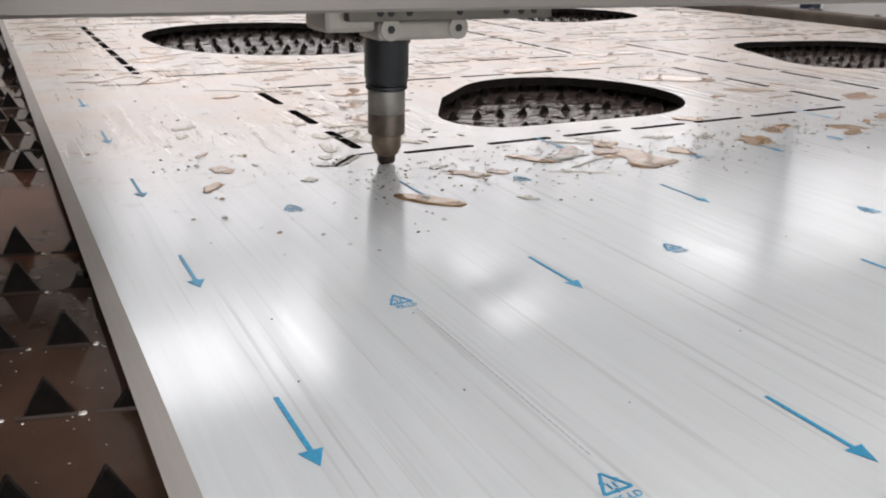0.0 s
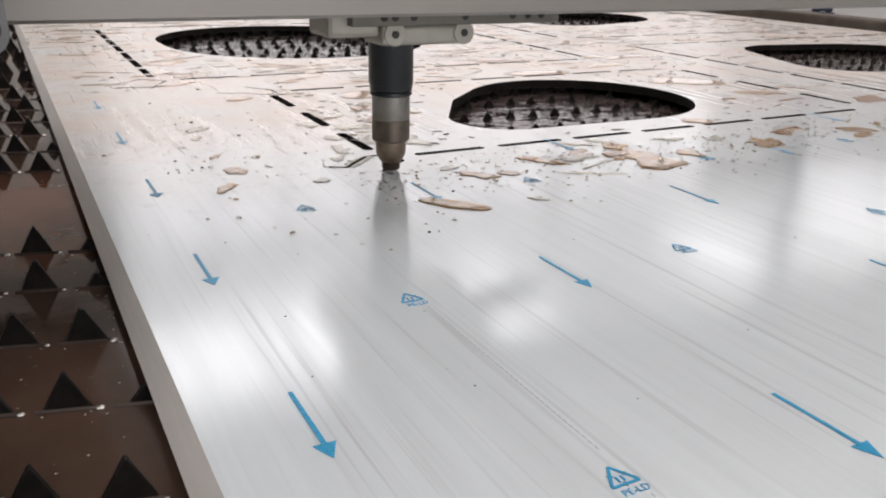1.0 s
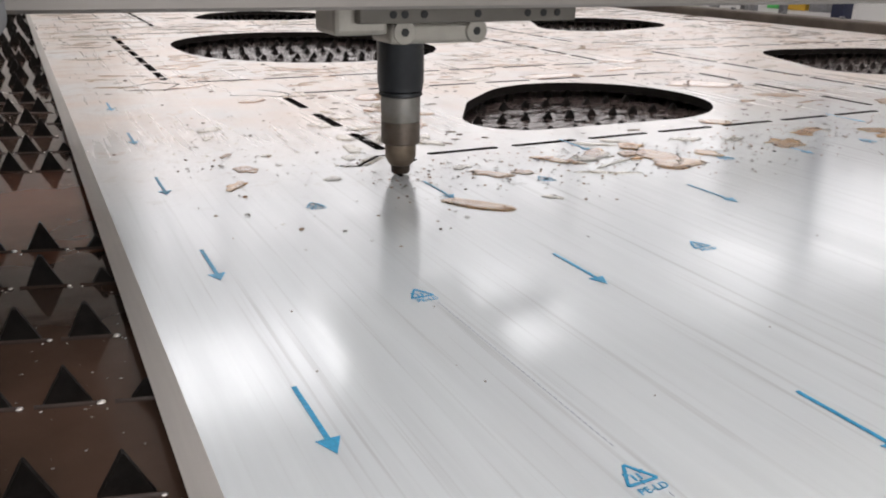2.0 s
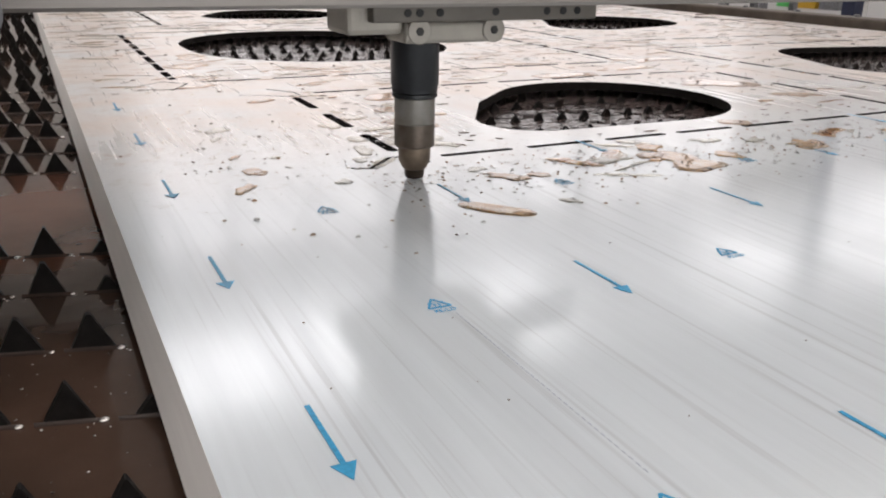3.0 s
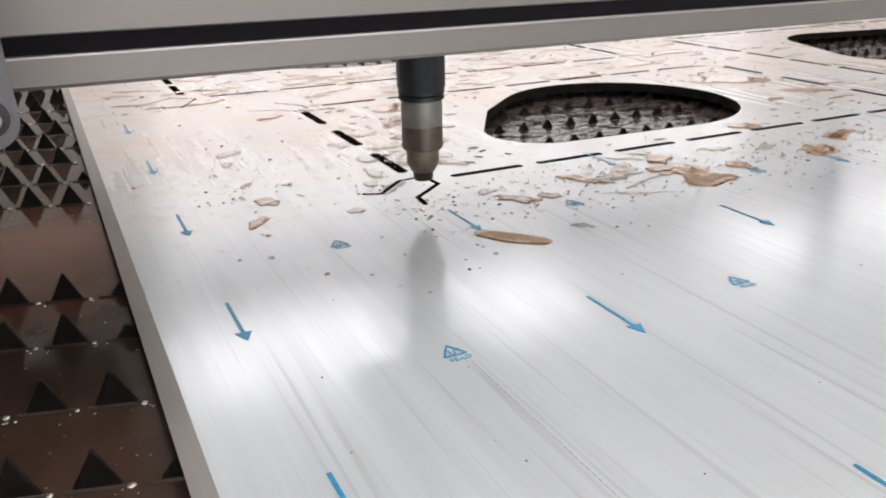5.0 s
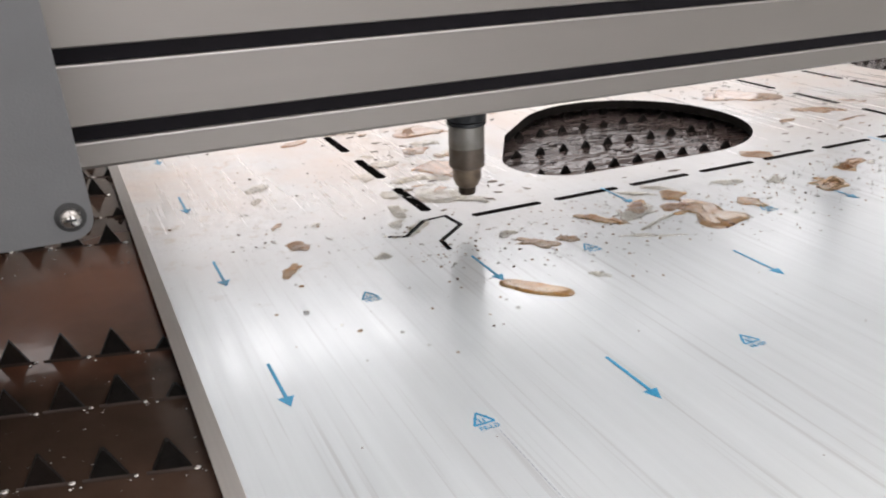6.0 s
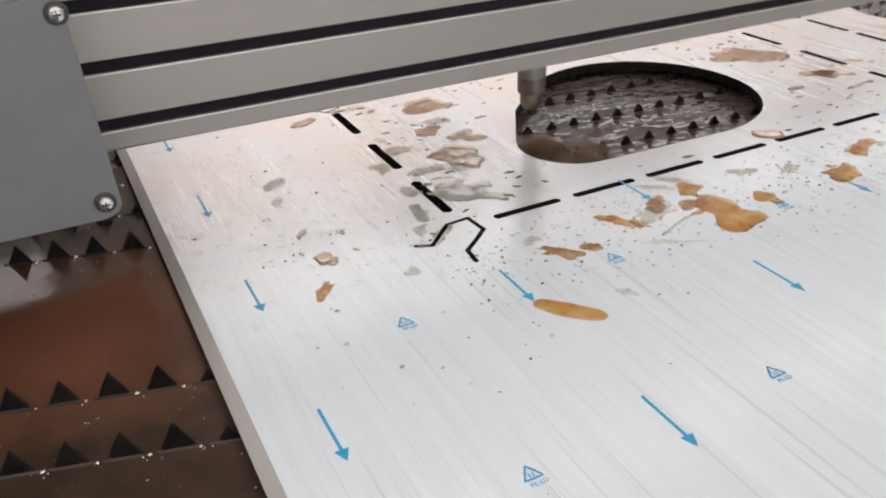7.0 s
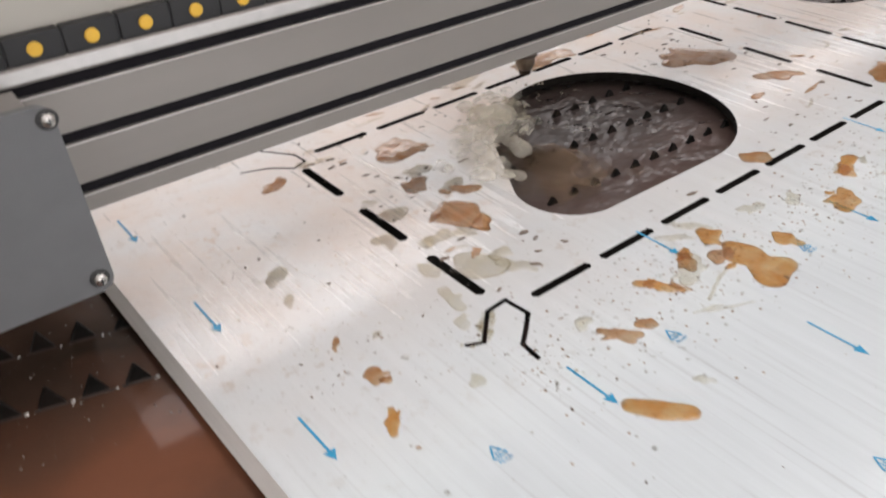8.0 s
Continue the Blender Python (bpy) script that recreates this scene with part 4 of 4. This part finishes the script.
def gantry():
    g = thing("gantry", "grey aluminium gantry beam with black slots, across the cutting table", "machine gantry")
    x0, x1 = -0.30, 2.32
    yf, yb, z0, z1 = -0.187, -0.100, 0.1545, 0.2785
    slots = [0.1748, 0.2180, 0.2615]
    hw, dp = 0.0045, 0.010
    # extruded section in the y-z plane
    front = [(yf, z0 + 0.002)]
    for z in slots:
        front += [(yf, z - hw - 0.0008), (yf + 0.0010, z - hw), (yf + dp, z - hw), (yf + dp, z + hw), (yf + 0.0010, z + hw), (yf, z + hw + 0.0008)]
    sec = [(yf + 0.002, z0)] + front + [(yf, z1 - 0.002), (yf + 0.002, z1), (yb, z1), (yb, z0)]
    bm = bmesh.new()
    a = [bm.verts.new((x0, y, z)) for y, z in sec]
    c = [bm.verts.new((x1, y, z)) for y, z in sec]
    n = len(sec)
    for i in range(n):
        bm.faces.new((a[i], a[(i + 1) % n], c[(i + 1) % n], c[i]))
    bm.faces.new(a[::-1])
    bm.faces.new(c)
    bmesh.ops.recalc_face_normals(bm, faces=bm.faces)
    part("beam", bm, M_BEAM, g, "grey anodised slotted aluminium beam")
    for z in slots:
        # near-black strip set into each slot of the beam
        part("slot_strip", boxed(x0 + 0.002, x1 - 0.002, yf + 0.0035, yf + dp - 0.0005, z - hw + 0.0002, z + hw - 0.0002), M_SLOT, g, "black strip filling the slot")
        part("slot_lip", boxed(x0 + 0.001, x1 - 0.001, yf - 0.0006, yf + 0.0022, z - hw - 0.0014, z - hw - 0.0001, 0.0003, 1), M_LIP, g, "bright slot edge")
    # guide rail behind the beam, carriage track
    part("guide_rail", boxed(x0 + 0.05, x1 - 0.05, yb + 0.0005, yb + 0.018, 0.176, 0.192, 0.002), M_SCREW, g)
    part("guide_rail", boxed(x0 + 0.05, x1 - 0.05, yb + 0.0005, yb + 0.018, 0.240, 0.256, 0.002), M_SCREW, g)
    # chain tray with cable chain, cover panel behind
    part("front_lip", boxed(x0, x1, yf - 0.0008, yf + 0.0018, slots[2] + hw + 0.002, z1 - 0.001, 0.0005, 1), M_LIP, g, "bright aluminium lip under the chain")
    part("cover_panel", boxed(x0, x1, yf + 0.0165, yf + 0.0205, z1 + 0.0003, z1 + 0.20, 0.001, 1), M_PANEL, g, "beige-grey sheet metal cover panel")
    pitch = 0.0405
    link = bmesh.new()
    box(link, -0.0196, 0.0196, -0.004, 0.007, 0, 0.0205, 0.0010)
    box(link, -0.0225, -0.0150, -0.0025, 0.0060, 0.0020, 0.0185, 0.001, 1)
    link_mesh = mesh_of("chain_link", link, M_CHAIN)
    pin = lathe(bmesh.new(), [(0.0054, 0), (0.0054, 0.0012), (0.0047, 0.0018)], 22, pose(0, 0, 0, 90, 0, 0))
    pin_mesh = mesh_of("chain_pin", pin, M_PIN)
    for i in range(60):
        x = x0 + 0.03 + pitch * i
        o = new("chain_link", link_mesh)
        o.parent = g
        o.matrix_basis = pose(x - 0.007, yf + 0.008, z1 - 0.0004)
        p = new("chain_pin", pin_mesh)
        p.parent = o
        p.matrix_basis = pose(0.0, -0.0039, 0.0098)
    # end cover
    ye = -0.2935
    bm = bmesh.new()
    r, xa, xb, za, zb = 0.010, -0.40, -0.0920, 0.1515, 0.2905
    outline = []
    for cx, cz, a0 in ((xb - r - 0.005, zb - r, 0), (xa + r, zb - r, 90), (xa + r, za + r, 180), (xb - r, za + r, 270)):
        outline += [(cx + r * math.cos(radians(a0 + 15 * k)), cz + r * math.sin(radians(a0 + 15 * k))) for k in range(7)]
    prism(bm, outline, 0.0, 0.006)
    bm.transform(pose(0, ye + 0.006, 0, 90, 0, 0))
    bmesh.ops.bevel(bm, geom=[e for e in bm.edges if abs(e.verts[0].co.y - e.verts[1].co.y) < 1e-6], offset=0.0008, segments=2, affect="EDGES")
    cov = part("end_cover", bm, M_COVER, g, "grey powder-coated end cover")
    shade_by_angle(cov, 40)
    for x, z in ((-0.1015, 0.1630), (-0.1015, 0.2815), (-0.388, 0.163), (-0.388, 0.2815)):
        screw(cov, x, ye, z)
    part("spacer_block", boxed(-0.395, -0.0985, ye + 0.0065, yf - 0.003, 0.158, 0.2665, 0.002), M_BEAM, g)
    # left block is added out of view so the tank water reflects dark
    part("end_block", boxed(-0.55, -0.060, yb + 0.006, 0.27, 0.150, 0.455, 0.006), M_GREYSTEEL, g, "unseen dark block added to darken the water's reflection")
    part("end_block", boxed(2.20, 2.40, yf - 0.06, 0.03, 0.150, 0.285, 0.006), M_COVER, g)
    for x in (-0.345, 2.255):
        part("foot", boxed(x - 0.03, x + 0.03, yf + 0.02, -0.01, 0.026, 0.1497, 0.003), M_GREYSTEEL, g)
    return g


def carriage():
    c = thing("laser_cutter", "laser cutting head, black and stained steel, on a milled aluminium bracket", "cutting head")
    part("back_plate", boxed(-0.075, 0.155, -0.078, -0.062, 0.165, 0.30, 0.002), M_BRACKET, c)
    bar = part("bar", boxed(-0.052, 0.150, -0.040, -0.010, 0.1338, 0.1480, 0.0012), M_BAR, c, "dull grey bar with a row of dark screws")
    for x in (-0.024, -0.014, 0.003, 0.052, 0.100, 0.116, 0.130):
        part("socket_screw", lathe(bmesh.new(), [(0.0031, -0.001), (0.0031, 0.0008), (0.0024, 0.001)], 16, pose(x, -0.040, 0.1408, 90, 0, 0)), M_DARK, bar)
    blk = part("roller_block", boxed(-0.022, 0.066, -0.030, 0.012, 0.1165, 0.1335, 0.0035, 3), M_BRACKET, c, "pale aluminium block with two round studs")
    for x in (-0.010, 0.056):
        st = part("stud", lathe(bmesh.new(), [(0.0100, -0.001), (0.0100, 0.0012), (0.0092, 0.0018)], 30, pose(x, -0.030, 0.1262, 90, 0, 0)), M_BRACKET, blk)
        part("socket", lathe(bmesh.new(), [(0.0036, 0.0018), (0.0036, 0.0024)], 6, pose(x, -0.030, 0.1262, 90, 0, 0)), M_DARK, st)
    part("side_block", boxed(-0.069, -0.0225, -0.029, 0.02, 0.1240, 0.1480, 0.004), M_BRACKET, c)
    part("upper_block", boxed(-0.045, 0.110, -0.0615, 0.03, 0.1700, 0.25, 0.004), M_BRACKET, c)
    return c


def cutting_head(c):
    h = shade_by_angle(part("laser_head", lathe(bmesh.new(), [(0.0180, 0.0745), (0.0190, 0.0757), (0.0192, 0.0800), (0.0200, 0.0815), (0.0200, 0.200)], 48), M_HEAD, c, "black anodised cylinder"))
    shade_by_angle(part("collar", lathe(bmesh.new(), [(0.0172, 0.0705), (0.0190, 0.0712), (0.0190, 0.0742), (0.0176, 0.0744)], 48), M_HEAD, h))
    shade_by_angle(part("lower_body", lathe(bmesh.new(), [(0.0169, 0.0490), (0.0171, 0.0495), (0.0171, 0.0698), (0.0166, 0.0704)], 48), M_STEEL, h, "stained steel cylinder"))
    shade_by_angle(part("sleeve", lathe(bmesh.new(), [(0.0160, 0.0290), (0.0171, 0.0302), (0.0171, 0.0488)], 48), M_STEEL_LOW, h, "heat-stained steel sleeve"))
    shade_by_angle(part("nozzle_holder", lathe(bmesh.new(), [(0.0090, 0.0092), (0.0105, 0.0105), (0.0136, 0.0168), (0.0140, 0.0284), (0.0137, 0.0288)], 48), M_NUT, h, "brown-stained nut"))
    shade_by_angle(part("nozzle", lathe(bmesh.new(), [(0.0040, 0.0012), (0.0076, 0.0018), (0.0084, 0.0036), (0.0086, 0.0090)], 40), M_TIP, h, "sooty nozzle tip"))
    return h


# ---------------------------------------------------------------- things beyond the table
def background():
    m = thing("machine_cabinet", "white machine cabinet standing on the hall floor", "cabinet")
    part("body", boxed(5.0, 6.3, 0.6, 3.45, 0.08, 2.1, 0.02), M_MACHINE, m)
    part("plinth", boxed(5.05, 6.25, 0.65, 3.40, 0.0, 0.0795), M_GREYSTEEL, m)
    part("door_seam", boxed(4.994, 5.0005, 2.0, 2.008, 0.12, 2.05), M_GREYSTEEL, m)
    p = thing("hall_column", "dark navy steel hall column with a foot plate", "column", at=pose(13.6, 10.32, 0))
    part("shaft", boxed(-0.13, 0.13, -0.13, 0.13, 0.0605, 7.9, 0.01), M_BLUE, p)
    part("foot_plate", boxed(-0.30, 0.30, -0.22, 0.36, 0.0, 0.06, 0.008), M_BLUE, p)
    part("junction_box", boxed(-0.14, 0.10, -0.22, -0.1305, 0.55, 0.85, 0.01), M_BLUE, p)
    q = thing("steel_post", "thin dark steel post on the hall floor", "post", at=pose(14.0, 11.98, 0))
    part("pipe", lathe(bmesh.new(), [(0.045, 0.02), (0.045, 2.4)], 16), M_GREYSTEEL, q)
    part("base_plate", boxed(-0.12, 0.12, -0.12, 0.12, 0, 0.0195), M_GREYSTEEL, q)
    f = thing("conveyor", "low grey steel conveyor frame on the hall floor", "conveyor")
    for x, y in ((12.6, 11.5), (12.6, 12.5), (12.6, 13.4), (13.4, 11.5), (13.4, 12.5), (13.4, 13.4)):
        part("leg", boxed(x - 0.06, x + 0.06, y - 0.06, y + 0.06, 0, 0.2995, 0.006), M_GREYSTEEL, f)
    part("side_rail", boxed(12.54, 12.66, 11.4, 13.5, 0.30, 0.44, 0.006), M_GREYSTEEL, f)
    part("side_rail", boxed(13.34, 13.46, 11.4, 13.5, 0.30, 0.44, 0.006), M_GREYSTEEL, f)
    for k in range(8):
        part("roller", lathe(bmesh.new(), [(0.05, 0), (0.05, 0.67)], 14, pose(12.665, 11.55 + 0.26 * k, 0.38, 0, 90, 0)), M_GREYSTEEL, f)
    part("motor", boxed(12.7, 13.2, 12.75, 13.3, 0.4405, 0.80, 0.05, 3), M_BLUE, f, "dark motor housing")
    b = thing("barrel", "blue plastic barrel on the hall floor", "barrel", at=pose(12.9, 14.6, 0))
    shade_by_angle(part("body", lathe(bmesh.new(), [(0.27, 0), (0.29, 0.03), (0.29, 0.30), (0.30, 0.32), (0.29, 0.34), (0.29, 0.60), (0.30, 0.62), (0.29, 0.64), (0.29, 0.88), (0.26, 0.92)], 40), M_BRIGHT_BLUE, b))
    part("lid", lathe(bmesh.new(), [(0.24, 0.9205), (0.24, 0.935)], 40), M_BRIGHT_BLUE, b)
    pal = thing("pallet", "grey-green pallet on the hall floor", "pallet")
    for y in (14.9, 15.5, 16.1):
        part("runner", boxed(11.8, 12.9, y - 0.05, y + 0.05, 0, 0.12), M_BED, pal)
    for k in range(6):
        part("board", boxed(11.8 + 0.19 * k, 11.95 + 0.19 * k, 14.85, 16.15, 0.1205, 0.145), M_BED, pal)
    for k, (mat, colour) in enumerate(((M_GREEN, "green"), (M_PIN, "yellow"), (M_GREYSTEEL, "grey"))):
        cr = thing("crate", colour + " plastic crate on the hall floor", "crate", "crates along the wall", at=pose(16.6, 14.4 - 0.62 * k, 0))
        bm = bmesh.new()
        box(bm, -0.2, 0.2, -0.25, 0.25, 0, 0.03, 0.005)
        for u in (-1, 1):
            box(bm, u * 0.2 - 0.012, u * 0.2 + 0.012, -0.25, 0.25, 0.0, 0.34)
            box(bm, -0.2, 0.2, u * 0.25 - 0.012, u * 0.25 + 0.012, 0.0, 0.338)
        part("tub", bm, mat, cr)
        part("rim", boxed(-0.225, 0.225, -0.275, -0.2625, 0.30, 0.345), mat, cr)


# ---------------------------------------------------------------- water thrown up under the head
def splash(name, label, mat, seed, count, spread, size):
    """Thrown-up water: many thin rounded flakes of spray, dense in the middle and thinning out."""
    rng = random.Random(seed)
    bm = bmesh.new()
    for k in range(count):
        x, y = rng.gauss(0, spread[0]), rng.gauss(0, spread[1])
        q = math.exp(-0.5 * ((x / spread[0]) ** 2 + (y / spread[1]) ** 2))
        r = size * rng.uniform(0.45, 1.2) * (0.5 + 0.5 * q)
        z = spread[2] * q * rng.uniform(0.3, 1.0)
        turn = Matrix.Rotation(rng.uniform(0, 6.28), 4, "Z") @ Matrix.Rotation(rng.uniform(-0.5, 0.5), 4, "X")
        off = Vector((k * 3.1, seed * 1.7, 0))
        cap = bmesh.ops.create_icosphere(bm, subdivisions=3, radius=1.0)["verts"]
        bmesh.ops.delete(bm, geom=[v for v in cap if v.co.z < 0.05], context="VERTS")
        for v in cap:
            if v.is_valid:
                n = v.co.copy()
                w = r * (1 + 0.40 * noise.noise(n * 1.3 + off) + 0.08 * noise.noise(n * 3.5 + off))
                v.co = Vector((x, y, z)) + turn @ Vector((n.x * w, n.y * w * 0.75, n.z * w * 0.55))
    return tagged(part(name, bm, mat, smooth=True), label, "water splash", kind="stuff")


def drops(seed, n, spread, height):
    rng = random.Random(seed)
    bm = bmesh.new()
    for _ in range(n):
        a, q = rng.uniform(0, 6.28), rng.random() ** 0.6
        r = 0.0006 + 0.0022 * rng.random() ** 2
        bmesh.ops.create_icosphere(bm, subdivisions=1, radius=r, matrix=Matrix.Translation((spread * q * math.cos(a), spread * q * math.sin(a), height * rng.random() * (1 - 0.6 * q))))
    return tagged(part("spray", bm, M_FOAM, smooth=True), "fine spray of dirty water drops", "water spray", kind="stuff")


# ---------------------------------------------------------------- build
hall()
machine_bed()
slats()
slivers = sheet()
creeping = puddles()
beam = gantry()
carr = carriage()
cutting_head(carr)
background()
foam = splash("water_splash", "pale foaming water thrown up beside the hole", M_FOAM, 5, 34, (0.024, 0.020, 0.030), 0.018)
foam2 = splash("water_splash", "brown foaming water boiling in the hole", M_FOAM_DARK, 8, 46, (0.046, 0.034, 0.004), 0.034)
foam3 = splash("water_splash", "thin pale veil of water flung over the sheet", M_VEIL, 12, 54, (0.026, 0.070, 0.014), 0.026)
spray = drops(13, 90, 0.10, 0.06)

HEAD = [(0.0, 0.223, 0.222, 0.0), (0.5, 0.216, 0.2145, 0.0), (1.0, 0.209, 0.207, 0.0), (1.5, 0.203, 0.198, 0.0), (2.2, 0.199, 0.189, 0.0), (3.0, 0.198, 0.186, 0.0),
        (3.5, 0.1975, 0.186, 0.0015), (4.0, 0.197, 0.186, 0.006), (4.7, 0.196, 0.184, 0.018), (5.3, 0.195, 0.182, 0.0255), (5.5, 0.197, 0.184, 0.027), (5.75, 0.214, 0.207, 0.027), (6.0, 0.246, 0.243, 0.027),
        (6.5, 0.323, 0.331, 0.028), (7.0, 0.405, 0.420, 0.028), (7.5, 0.492, 0.512, 0.028), (8.0, 0.580, 0.606, 0.028)]


def motions():
    walk(carr, [(t, pose(x, y, TOP + z)) for t, x, y, z in HEAD])
    walk(beam, [(t, pose(0, y, TOP)) for t, x, y, z in HEAD])
    walk(creeping, [(0.0, pose(0.206, 0.102, TOP)), (0.5, pose(0.208, 0.098, TOP)), (1.0, pose(0.212, 0.089, TOP)), (1.5, pose(0.215, 0.082, TOP)), (3.0, pose(0.218, 0.078, TOP)), (8.0, pose(0.229, 0.076, TOP))])
    for (o, mid), (a, c) in zip(slivers, ((0.4, 0.8), (1.8, 2.4))):
        walk(o, [(0.0, pose(mid.x, mid.y, TOP + 0.0001)), (a, pose(mid.x, mid.y, TOP + 0.0001)), (c, pose(mid.x, mid.y, TOP - 0.08)), (8.0, pose(mid.x, mid.y, TOP - 0.12))])
    low = 0.78
    walk(foam, [(0.0, pose(0.40, 0.42, low)), (6.6, pose(0.40, 0.42, low)), (7.0, pose(0.415, 0.415, 0.858)), (7.25, pose(0.44, 0.445, 0.878, 0, 0, 40)), (7.5, pose(0.455, 0.49, 0.882, 0, 0, 80)), (7.75, pose(0.475, 0.53, 0.884, 0, 0, 120)), (8.0, pose(0.51, 0.58, 0.890, 0, 0, 160))])
    walk(foam2, [(0.0, pose(0.43, 0.40, low)), (6.7, pose(0.43, 0.40, low)), (7.0, pose(0.415, 0.385, 0.876)), (7.25, pose(0.435, 0.40, 0.876, 0, 0, -20)), (7.5, pose(0.45, 0.42, 0.875, 0, 0, -40)), (8.0, pose(0.475, 0.45, 0.872, 0, 0, -70))])
    walk(foam3, [(0.0, pose(0.42, 0.44, low)), (7.2, pose(0.42, 0.44, low)), (7.5, pose(0.425, 0.475, 0.892, 0, 0, -35)), (7.75, pose(0.43, 0.50, 0.898, 0, 0, -42)), (8.0, pose(0.44, 0.525, 0.902, 0, 0, -47))])
    walk(spray, [(0.0, pose(0.40, 0.42, low)), (6.7, pose(0.40, 0.42, low)), (7.1, pose(0.43, 0.43, 0.86)), (7.5, pose(0.48, 0.49, 0.885, 0, 0, 50)), (8.0, pose(0.53, 0.55, 0.89, 0, 0, 100))])


motions()
